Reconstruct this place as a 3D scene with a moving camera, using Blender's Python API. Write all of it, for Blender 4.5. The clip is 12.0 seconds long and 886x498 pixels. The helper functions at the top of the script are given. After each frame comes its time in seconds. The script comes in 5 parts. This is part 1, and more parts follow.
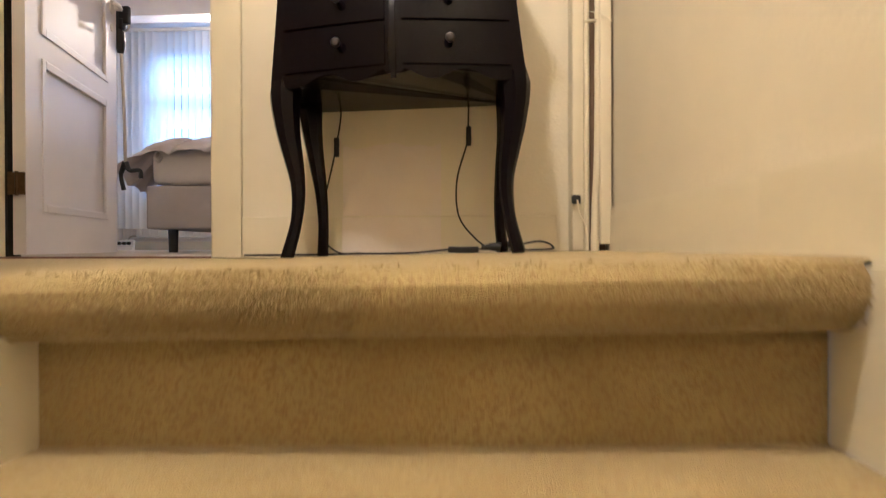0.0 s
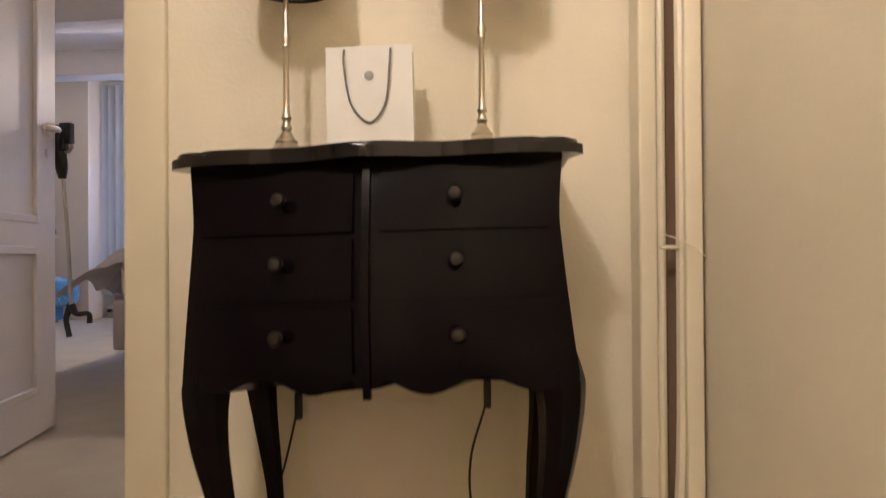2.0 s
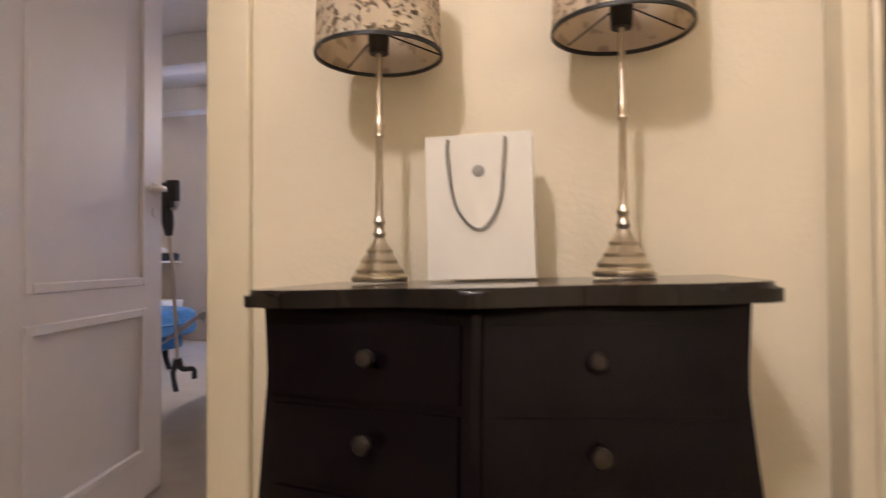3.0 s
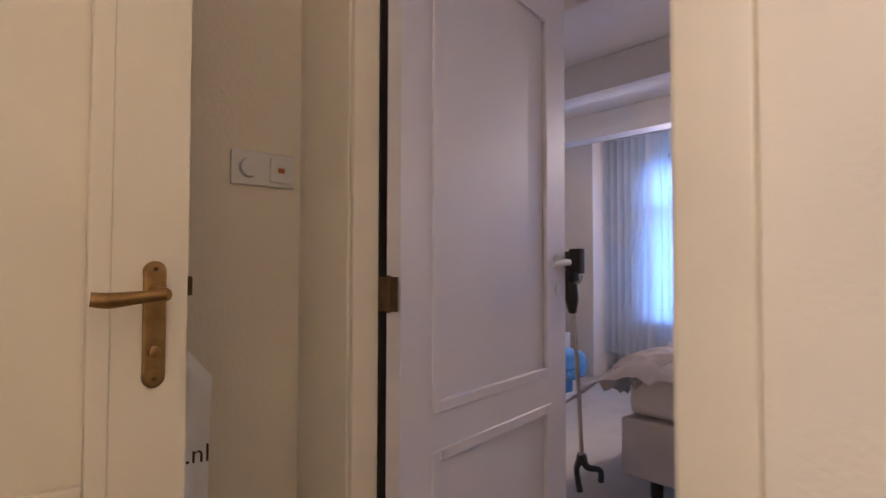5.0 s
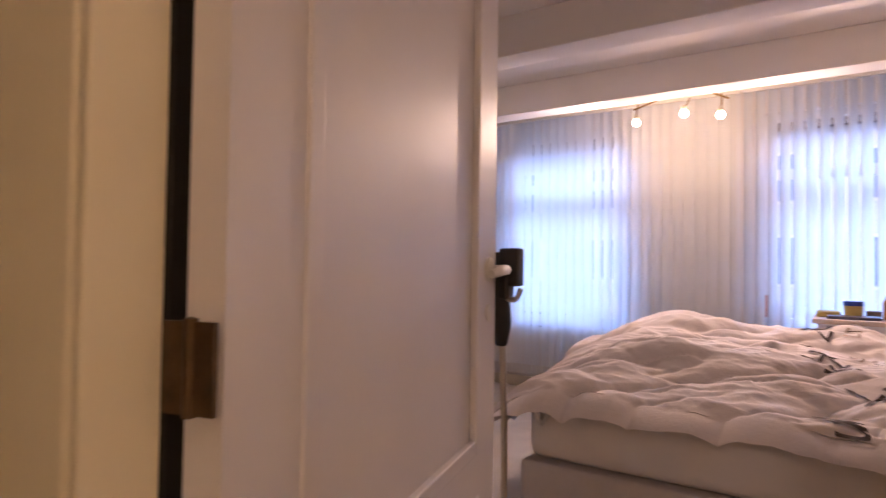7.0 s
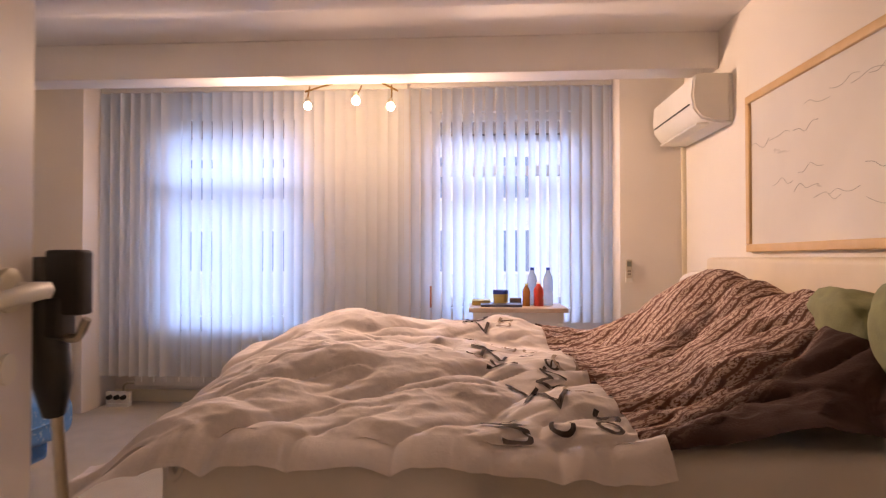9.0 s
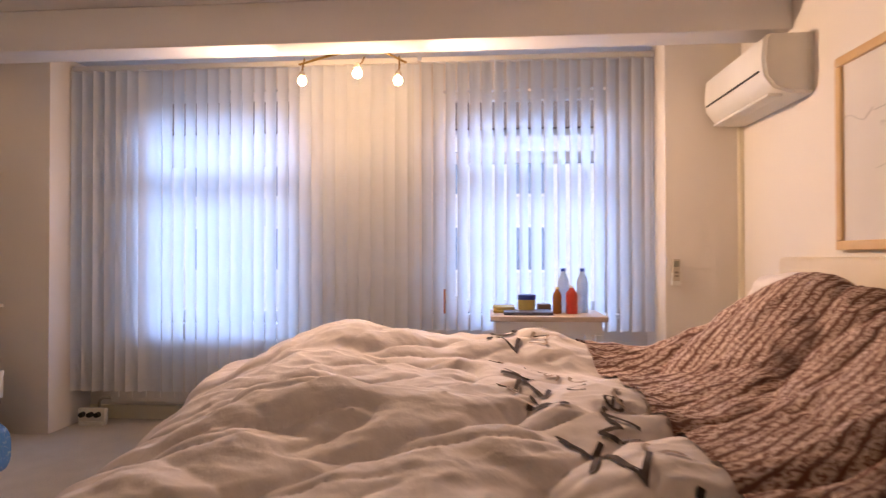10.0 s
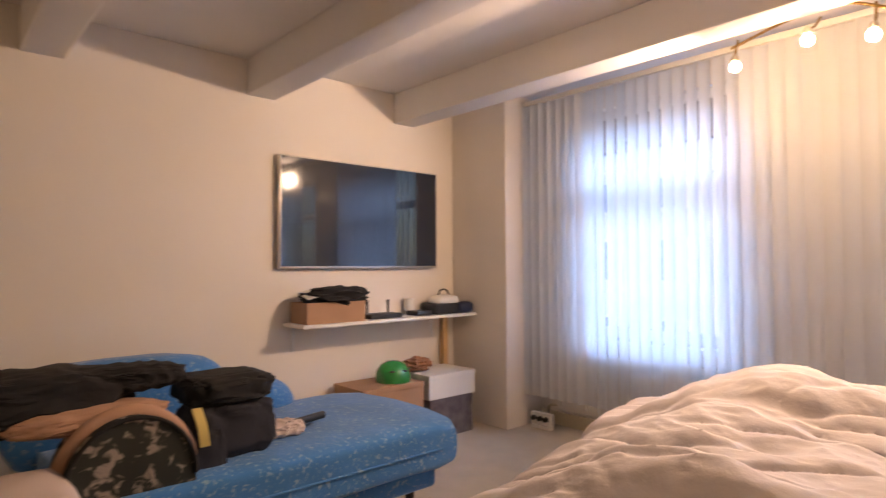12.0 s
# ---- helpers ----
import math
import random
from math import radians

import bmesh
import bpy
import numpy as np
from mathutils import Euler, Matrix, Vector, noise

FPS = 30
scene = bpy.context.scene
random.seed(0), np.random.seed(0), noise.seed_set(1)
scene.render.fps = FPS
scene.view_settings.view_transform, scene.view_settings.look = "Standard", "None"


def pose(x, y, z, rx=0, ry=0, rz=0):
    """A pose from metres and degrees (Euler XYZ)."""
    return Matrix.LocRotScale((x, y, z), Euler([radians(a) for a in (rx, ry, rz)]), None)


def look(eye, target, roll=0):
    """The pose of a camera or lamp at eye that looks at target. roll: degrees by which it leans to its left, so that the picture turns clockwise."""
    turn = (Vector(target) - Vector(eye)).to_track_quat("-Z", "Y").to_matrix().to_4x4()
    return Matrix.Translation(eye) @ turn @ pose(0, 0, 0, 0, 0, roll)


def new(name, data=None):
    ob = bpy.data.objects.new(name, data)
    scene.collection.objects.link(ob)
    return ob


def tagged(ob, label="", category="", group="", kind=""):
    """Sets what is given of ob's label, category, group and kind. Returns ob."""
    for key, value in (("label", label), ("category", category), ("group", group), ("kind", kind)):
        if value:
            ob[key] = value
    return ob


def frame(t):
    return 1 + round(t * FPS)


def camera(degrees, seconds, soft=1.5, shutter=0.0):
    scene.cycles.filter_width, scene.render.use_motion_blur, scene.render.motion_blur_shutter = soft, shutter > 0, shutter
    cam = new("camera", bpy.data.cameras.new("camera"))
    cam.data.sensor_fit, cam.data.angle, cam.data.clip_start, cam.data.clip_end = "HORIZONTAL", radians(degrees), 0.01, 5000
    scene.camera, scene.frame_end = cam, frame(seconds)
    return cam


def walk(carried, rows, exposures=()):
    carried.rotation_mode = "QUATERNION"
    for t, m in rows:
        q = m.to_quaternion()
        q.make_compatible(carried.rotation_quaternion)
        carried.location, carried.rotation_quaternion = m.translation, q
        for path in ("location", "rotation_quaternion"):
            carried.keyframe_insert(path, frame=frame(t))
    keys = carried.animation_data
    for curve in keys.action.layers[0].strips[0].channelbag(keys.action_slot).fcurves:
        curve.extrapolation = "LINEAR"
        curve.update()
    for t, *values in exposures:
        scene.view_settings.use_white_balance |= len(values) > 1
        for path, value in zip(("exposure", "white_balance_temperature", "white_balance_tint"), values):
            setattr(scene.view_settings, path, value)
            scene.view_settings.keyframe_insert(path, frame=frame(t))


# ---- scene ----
cam = camera(73.9, 12.0, soft=1.2, shutter=0.4)
PATH = [
    (0, (0.448, 0.255, 0.037), (0.336, 2.352, 0.026), -0.2),
    (0.5, (0.454, 0.430, 0.233), (0.285, 2.523, 0.195), 0.6),
    (0.7, (0.420, 0.484, 0.271), (0.294, 2.581, 0.273), 0.1),
    (1, (0.464, 0.557, 0.374), (0.281, 2.648, 0.351), 0.7),
    (1.5, (0.435, 0.662, 0.502), (0.313, 2.758, 0.518), -0.2),
    (2, (0.439, 0.813, 0.675), (0.272, 2.906, 0.691), -0.4),
    (2.5, (0.452, 0.967, 0.820), (0.176, 3.049, 0.836), -0.8),
    (3, (0.382, 1.040, 0.888), (-0.143, 3.072, 0.924), -0.3),
    (3.3, (0.332, 1.092, 0.965), (-0.394, 3.063, 0.991), -0.8),
    (3.5, (0.303, 1.136, 1.026), (-0.576, 3.043, 1.068), -0.3),
    (3.7, (0.286, 1.168, 1.054), (-0.737, 3.001, 1.101), -0.3),
    (5.3, (-0.114, 1.454, 1.153), (-1.755, 2.765, 1.221), 0.4),
    (5.5, (-0.177, 1.485, 1.159), (-1.824, 2.786, 1.223), 0.5),
    (6, (-0.350, 1.587, 1.140), (-1.934, 2.962, 1.202), 1.2),
    (6.5, (-0.542, 1.754, 1.171), (-1.950, 3.311, 1.219), 1.2),
    (7, (-0.645, 1.864, 1.171), (-1.813, 3.608, 1.227), 0.8),
    (7.5, (-0.730, 1.978, 1.197), (-1.502, 3.930, 1.254), 0.7),
    (7.7, (-0.741, 2.016, 1.198), (-1.350, 4.026, 1.256), 0.3),
    (9.3, (-0.718, 2.459, 1.200), (-0.820, 4.557, 1.224), -0.1),
    (9.5, (-0.735, 2.585, 1.217), (-0.831, 4.683, 1.231), -0.2),
    (10, (-0.793, 2.894, 1.210), (-0.952, 4.987, 1.233), -0.1),
    (10.5, (-0.900, 3.198, 1.247), (-1.254, 5.269, 1.259), -0),
    (11, (-0.882, 3.359, 1.197), (-1.555, 5.347, 1.257), 0.4),
    (11.5, (-0.874, 3.305, 1.241), (-2.060, 5.038, 1.293), -0.7),
    (12, (-0.689, 3.284, 1.261), (-2.255, 4.683, 1.323), -0.3),
]
walk(cam, [(t, look(eye, target, roll)) for t, eye, target, roll in PATH],
     exposures=[(0, 1.15, 4950, 8), (1.5, 0.55, 4950, 10), (3.7, 0.42, 4750, 18), (5.5, 0.25, 4650, 24), (7.0, 0.25, 5900, 30), (7.7, 0.25, 6250, 28), (9.3, 0.17, 6700, 25), (10.5, 0.08, 6600, 20), (11.5, 0.2, 6750, 19), (12, 0.42, 6750, 19)])

# ---- world, sun and lamps ----
world = bpy.data.worlds.new("sky")
scene.world = world
world.use_nodes = True
wt = world.node_tree
sky = wt.nodes.new("ShaderNodeTexSky")
sky.sky_type, sky.sun_disc, sky.sun_elevation, sky.sun_rotation = "NISHITA", False, radians(35), radians(200)
wt.links.new(sky.outputs[0], wt.nodes["Background"].inputs[0])
wt.nodes["Background"].inputs[1].default_value = 0.15


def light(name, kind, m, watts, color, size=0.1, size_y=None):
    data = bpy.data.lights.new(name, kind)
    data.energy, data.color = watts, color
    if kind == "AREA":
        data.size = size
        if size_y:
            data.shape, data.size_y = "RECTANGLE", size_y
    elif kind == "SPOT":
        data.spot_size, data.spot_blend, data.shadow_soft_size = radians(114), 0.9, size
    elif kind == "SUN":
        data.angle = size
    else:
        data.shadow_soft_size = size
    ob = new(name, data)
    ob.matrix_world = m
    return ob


WARM = (1.0, 0.74, 0.50)
SPOT = (1.0, 0.71, 0.46)
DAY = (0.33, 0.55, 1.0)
light("sun", "SUN", look((0, 0, 10), (-3, 10, 2)), 3.6, (0.93, 0.95, 1.0), radians(0.5))
light("landing_bulb", "POINT", pose(-0.25, 1.42, 2.42), 0.6, WARM, 0.07)
light("stairwell_bulb", "POINT", pose(-0.05, 0.30, 2.2), 50, WARM, 0.09)
# unseen lamp added over the street, above the window heads, standing in for skylight
light("skylight_stand_in", "AREA", look((-1.65, 13.0, 6.5), (-1.65, 7.0, 1.5)), 1650, DAY, 8.0, 3.6)

# ---- materials ----
def mat(name, color, rough=0.6, metal=0.0, dark=None, scale=6.0, fine=0.0, fine_scale=120.0, coat=0.0, spread=0.5, sheen=0.0):
    """A surface with broad colour variation between color and dark, and fine relief."""
    m = bpy.data.materials.new(name)
    m.use_nodes = True
    t = m.node_tree
    b = t.nodes["Principled BSDF"]
    b.inputs["Roughness"].default_value, b.inputs["Metallic"].default_value = rough, metal
    b.inputs["Coat Weight"].default_value = coat
    b.inputs["Sheen Weight"].default_value = sheen
    co = t.nodes.new("ShaderNodeTexCoord")
    n = t.nodes.new("ShaderNodeTexNoise")
    n.inputs["Scale"].default_value, n.inputs["Detail"].default_value = scale, 6
    t.links.new(co.outputs["Object"], n.inputs["Vector"])
    ramp = t.nodes.new("ShaderNodeValToRGB")
    ramp.color_ramp.elements[0].position, ramp.color_ramp.elements[1].position = 0.5 - spread / 2, 0.5 + spread / 2
    d = dark or [c * 0.86 for c in color]
    ramp.color_ramp.elements[0].color, ramp.color_ramp.elements[1].color = (*d, 1), (*color, 1)
    t.links.new(n.outputs[0], ramp.inputs[0])
    t.links.new(ramp.outputs[0], b.inputs["Base Color"])
    if fine:
        f = t.nodes.new("ShaderNodeTexNoise")
        f.inputs["Scale"].default_value, f.inputs["Detail"].default_value = fine_scale, 4
        t.links.new(co.outputs["Object"], f.inputs["Vector"])
        bump = t.nodes.new("ShaderNodeBump")
        bump.inputs["Strength"].default_value, bump.inputs["Distance"].default_value = fine, 0.004
        t.links.new(f.outputs[0], bump.inputs["Height"])
        t.links.new(bump.outputs[0], b.inputs["Normal"])
    return m


def speckled(m, color, scale, low, high, stretch=(1, 1, 1)):
    """Scattered marks of another colour over a surface."""
    t = m.node_tree
    b = t.nodes["Principled BSDF"]
    old = b.inputs["Base Color"].links[0].from_socket
    co, mp, n = t.nodes.new("ShaderNodeTexCoord"), t.nodes.new("ShaderNodeMapping"), t.nodes.new("ShaderNodeTexNoise")
    mp.inputs["Scale"].default_value = stretch
    n.inputs["Scale"].default_value, n.inputs["Detail"].default_value = scale, 3
    n.inputs["Distortion"].default_value = 0.6
    r, mix = t.nodes.new("ShaderNodeValToRGB"), t.nodes.new("ShaderNodeMix")
    mix.data_type = "RGBA"
    r.color_ramp.elements[0].position, r.color_ramp.elements[1].position = low, high
    t.links.new(co.outputs["Object"], mp.inputs[0])
    t.links.new(mp.outputs[0], n.inputs["Vector"])
    t.links.new(n.outputs[0], r.inputs[0])
    t.links.new(r.outputs[0], mix.inputs["Factor"])
    t.links.new(old, mix.inputs["A"])
    mix.inputs["B"].default_value = (*color, 1)
    t.links.new(mix.outputs["Result"], b.inputs["Base Color"])
    return m


def fabric_through(name, color, share):
    """Thin cloth that lets light through."""
    m = mat(name, color, 0.8, scale=3, fine=0.1, fine_scale=300)
    t = m.node_tree
    b, out = t.nodes["Principled BSDF"], t.nodes["Material Output"]
    tr, mix = t.nodes.new("ShaderNodeBsdfTranslucent"), t.nodes.new("ShaderNodeMixShader")
    tr.inputs[0].default_value = (*color, 1)
    mix.inputs[0].default_value = share
    t.links.new(b.outputs[0], mix.inputs[1])
    t.links.new(tr.outputs[0], mix.inputs[2])
    t.links.new(mix.outputs[0], out.inputs[0])
    return m


def glow(name, color, strength):
    m = bpy.data.materials.new(name)
    m.use_nodes = True
    b = m.node_tree.nodes["Principled BSDF"]
    b.inputs["Base Color"].default_value = (*color, 1)
    b.inputs["Emission Color"].default_value, b.inputs["Emission Strength"].default_value = (*color, 1), strength
    return m


def glass(name, color=(1, 1, 1), rough=0.0):
    m = bpy.data.materials.new(name)
    m.use_nodes = True
    b = m.node_tree.nodes["Principled BSDF"]
    b.inputs["Base Color"].default_value = (*color, 1)
    b.inputs["Transmission Weight"].default_value, b.inputs["Roughness"].default_value = 1.0, rough
    b.inputs["IOR"].default_value = 1.35
    return m


WALL = mat("wall_paint", (0.82, 0.755, 0.595), 0.75, dark=(0.76, 0.69, 0.53), scale=2.5, fine=0.25, fine_scale=90)
BEDWALL = mat("bedroom_paint", (0.80, 0.75, 0.68), 0.8, dark=(0.76, 0.71, 0.64), scale=2, fine=0.2, fine_scale=90)
CEIL = mat("ceiling_paint", (0.78, 0.75, 0.72), 0.8, dark=(0.72, 0.70, 0.67), scale=2, fine=0.15, fine_scale=60)
TRIM = mat("trim_gloss", (0.82, 0.755, 0.58), 0.35, dark=(0.76, 0.69, 0.52), scale=4, fine=0.05, fine_scale=40)
DOORP = mat("door_paint", (0.73, 0.70, 0.71), 0.45, dark=(0.68, 0.65, 0.66), scale=4, fine=0.05, fine_scale=30)
CARPET = mat("landing_carpet", (0.51, 0.405, 0.16), 0.95, dark=(0.39, 0.29, 0.10), scale=7, fine=1.0, fine_scale=420, sheen=0.3)
speckled(CARPET, (0.36, 0.245, 0.085), 190, 0.46, 0.62)
BEDCARPET = mat("bedroom_carpet", (0.55, 0.49, 0.40), 0.95, dark=(0.46, 0.41, 0.33), scale=6, fine=0.9, fine_scale=420, sheen=0.2)
BLACK = mat("black_lacquer", (0.004, 0.0025, 0.004), 0.2, dark=(0.0025, 0.0015, 0.0025), scale=20, fine=0.05, fine_scale=45)
BLACK.node_tree.nodes["Principled BSDF"].inputs["Specular IOR Level"].default_value = 0.13
BLACKTOP = mat("polished_black_lacquer", (0.005, 0.003, 0.004), 0.10, dark=(0.004, 0.003, 0.003), scale=20, fine=0.03, fine_scale=30)
KNOB = mat("pewter", (0.07, 0.062, 0.06), 0.3, 0.9, scale=40)
SILVER = mat("brushed_nickel", (0.62, 0.56, 0.46), 0.28, 1.0, scale=30, fine=0.05)
BRASS = mat("aged_brass", (0.42, 0.27, 0.09), 0.38, 1.0, dark=(0.20, 0.12, 0.04), scale=30, fine=0.1)
HINGE = mat("tarnished_hinge", (0.16, 0.10, 0.05), 0.45, 0.8, dark=(0.07, 0.045, 0.02), scale=40, fine=0.2)
GAPSHADE = mat("gap_shade", (0.20, 0.13, 0.075), 0.9, scale=9, fine=0.2)
RUBBER = mat("black_plastic", (0.015, 0.015, 0.016), 0.45, scale=30, fine=0.1)
PAPERBAG = mat("white_paper", (0.82, 0.80, 0.74), 0.55, scale=5, fine=0.15, fine_scale=30)
CORD = mat("grey_cord", (0.22, 0.21, 0.19), 0.8, scale=60, fine=0.4)
GREYMARK = mat("grey_print", (0.35, 0.34, 0.31), 0.5)
WHITEPL = mat("white_plastic", (0.78, 0.76, 0.70), 0.4, scale=3)
RED = mat("red_plastic", (0.55, 0.05, 0.03), 0.35)
SLAT = fabric_through("blind_fabric", (0.80, 0.81, 0.80), 0.47)
FRAMEW = mat("window_frame_paint", (0.80, 0.79, 0.76), 0.4)
LINEN = mat("duvet_cotton", (0.74, 0.68, 0.67), 0.85, dark=(0.67, 0.61, 0.60), scale=3, fine=0.3, fine_scale=60)
SHEET = mat("white_sheet", (0.75, 0.70, 0.68), 0.85, scale=3, fine=0.3, fine_scale=50)
BOXSPRING = mat("boxspring_fabric", (0.56, 0.51, 0.50), 0.9, scale=8, fine=0.5, fine_scale=250)
INK = mat("dark_brown_print", (0.05, 0.03, 0.025), 0.8)
TAUPE = mat("taupe_print", (0.38, 0.30, 0.25), 0.8)
PINE = mat("pale_wood", (0.68, 0.47, 0.24), 0.4, dark=(0.58, 0.38, 0.17), scale=9, fine=0.1)
CARD = mat("cardboard", (0.42, 0.25, 0.15), 0.8, dark=(0.36, 0.21, 0.12), scale=6, fine=0.15)
CLOTHBLACK = mat("black_cloth", (0.012, 0.012, 0.014), 0.9, scale=8, fine=0.5, fine_scale=80)
NAVY = mat("navy_cloth", (0.018, 0.02, 0.032), 0.85, scale=8, fine=0.4, fine_scale=80)
BLUE = speckled(mat("blue_velour", (0.035, 0.20, 0.55), 0.8, dark=(0.02, 0.15, 0.40), scale=5, fine=0.5, fine_scale=120, sheen=0.3), (0.22, 0.36, 0.52), 48, 0.57, 0.68)
CAMO = speckled(mat("dark_pattern_cloth", (0.02, 0.025, 0.022), 0.85, scale=8, fine=0.4), (0.30, 0.25, 0.21), 24, 0.53, 0.62)
TAN = mat("tan_lining", (0.50, 0.30, 0.20), 0.8, scale=6, fine=0.3)
PALEPINK = mat("pale_pillow", (0.60, 0.50, 0.46), 0.85, scale=4, fine=0.3)
GREEN = mat("green_plastic", (0.02, 0.28, 0.06), 0.25, coat=0.4)
OLIVE = mat("olive_cushion", (0.30, 0.32, 0.16), 0.9, dark=(0.2, 0.2, 0.12), scale=12, fine=0.3)
SCREEN = mat("tv_screen", (0.006, 0.014, 0.034), 0.07, coat=1.0)
CLEAR = mat("clear_bottle", (0.75, 0.84, 0.92), 0.12, dark=(0.6, 0.72, 0.85), scale=12)
CLEAR.node_tree.nodes["Principled BSDF"].inputs["Transmission Weight"].default_value = 0.55
PANE = glass("window_glass")
AMBER = mat("amber_bottle", (0.35, 0.14, 0.03), 0.2, coat=0.5)
BLUEPL = mat("blue_plastic", (0.02, 0.06, 0.35), 0.35)
YELLOW = mat("yellow_paper", (0.6, 0.48, 0.15), 0.6)
SHADE = speckled(fabric_through("lampshade_cloth", (0.86, 0.77, 0.61), 0.45), (0.018, 0.011, 0.008), 95, 0.555, 0.575, (0.8, 0.8, 1.0))
SHADEIN = speckled(fabric_through("lampshade_lining", (0.80, 0.72, 0.60), 0.6), (0.20, 0.14, 0.10), 30, 0.55, 0.62)
BULB = glow("lit_bulb", (1.0, 0.78, 0.45), 60)
CANVAS = speckled(mat("drawing_paper", (0.72, 0.68, 0.62), 0.6, scale=2), (0.45, 0.42, 0.38), 3.0, 0.70, 0.74, (1, 1, 3))


def knitted(name):
    """Printed knit: rows of short stitches in cream and brown, gathered into pale and chocolate bands."""
    m = mat(name, (0.66, 0.52, 0.46), 0.9, dark=(0.52, 0.39, 0.33), scale=5, fine=0.5, fine_scale=150)
    t = m.node_tree
    b = t.nodes["Principled BSDF"]
    co = t.nodes.new("ShaderNodeTexCoord")

    def layer(below, color, kind, scale, turn, stretch, distortion, low, high, phase=0.0):
        mp, r, mix = t.nodes.new("ShaderNodeMapping"), t.nodes.new("ShaderNodeValToRGB"), t.nodes.new("ShaderNodeMix")
        mp.vector_type = "TEXTURE"
        mp.inputs["Rotation"].default_value = (0, 0, radians(turn))
        mp.inputs["Scale"].default_value = stretch
        tex = t.nodes.new("ShaderNodeTexWave" if kind == "wave" else "ShaderNodeTexNoise")
        tex.inputs["Scale"].default_value, tex.inputs["Distortion"].default_value = scale, distortion
        tex.inputs["Detail"].default_value = 3
        if kind == "wave":
            tex.bands_direction = "Y"
            tex.inputs["Phase Offset"].default_value = phase
            tex.inputs["Detail Scale"].default_value = 2.0
        mix.data_type = "RGBA"
        mix.inputs["B"].default_value = (*color, 1)
        r.color_ramp.elements[0].position, r.color_ramp.elements[1].position = low, high
        t.links.new(co.outputs["Object"], mp.inputs[0])
        t.links.new(mp.outputs[0], tex.inputs["Vector"])
        t.links.new(tex.outputs[1 if kind == "wave" else 0], r.inputs[0])
        t.links.new(r.outputs[0], mix.inputs["Factor"])
        t.links.new(below, mix.inputs["A"])
        return mix.outputs["Result"]

    c = b.inputs["Base Color"].links[0].from_socket
    c = layer(c, (0.17, 0.075, 0.055), "noise", 150, 28, (3.4, 0.8, 1), 0.2, 0.48, 0.56)
    c = layer(c, (0.13, 0.055, 0.04), "wave", 9.0, 28, (1, 1, 1), 2.0, 0.60, 0.90)
    c = layer(c, (0.045, 0.017, 0.013), "noise", 2.1, 28, (2.2, 0.7, 1), 0.5, 0.68, 0.76)
    c = layer(c, (0.045, 0.017, 0.013), "wave", 0.15, 28, (1, 1, 1), 0.8, 0.66, 0.84, -0.62)
    t.links.new(c, b.inputs["Base Color"])
    return m


KNIT = knitted("brown_knit_print")


# ---- mesh helpers ----
def box(bm, x0, x1, y0, y1, z0, z1, bevel=0.0):
    vs = [bm.verts.new((x, y, z)) for z in (z0, z1) for y in (y0, y1) for x in (x0, x1)]
    fs = [bm.faces.new([vs[i] for i in f]) for f in ((0, 2, 3, 1), (4, 5, 7, 6), (0, 1, 5, 4), (2, 6, 7, 3), (0, 4, 6, 2), (1, 3, 7, 5))]
    if bevel:
        es = list({e for f in fs for e in f.edges})
        bmesh.ops.bevel(bm, geom=es, offset=bevel, segments=3, affect="EDGES", profile=0.6)
    return bm


def bx(*a, bevel=0.0):
    return box(bmesh.new(), *a, bevel=bevel)


def lathe(bm, profile, seg=28, at=(0, 0, 0), axis="Z", capped=True):
    """Turned shape from (radius, height) pairs."""
    rings = []
    for r, h in profile:
        ring = []
        for i in range(seg):
            a = 2 * math.pi * i / seg
            p = (r * math.cos(a), r * math.sin(a), h)
            p = p if axis == "Z" else (h, p[0], p[1]) if axis == "X" else (p[0], h, p[1])
            ring.append(bm.verts.new((p[0] + at[0], p[1] + at[1], p[2] + at[2])))
        rings.append(ring)
    for a, b in zip(rings, rings[1:]):
        for i in range(seg):
            bm.faces.new((a[i], a[(i + 1) % seg], b[(i + 1) % seg], b[i]))
    if capped and profile[0][0] > 1e-5:
        bm.faces.new(rings[0][::-1])
    if capped and profile[-1][0] > 1e-5:
        bm.faces.new(rings[-1])
    bmesh.ops.remove_doubles(bm, verts=bm.verts, dist=1e-6)
    bmesh.ops.recalc_face_normals(bm, faces=bm.faces)
    return bm


def smooth_line(pts, n=8):
    """Catmull-Rom through the points."""
    p = [Vector(q) for q in pts]
    p = [2 * p[0] - p[1]] + p + [2 * p[-1] - p[-2]]
    out = []
    for i in range(1, len(p) - 2):
        for k in range(n):
            t = k / n
            out.append(0.5 * ((2 * p[i]) + (p[i + 1] - p[i - 1]) * t + (2 * p[i - 1] - 5 * p[i] + 4 * p[i + 1] - p[i + 2]) * t * t
                              + (-p[i - 1] + 3 * p[i] - 3 * p[i + 1] + p[i + 2]) * t ** 3))
    out.append(p[-2])
    return out


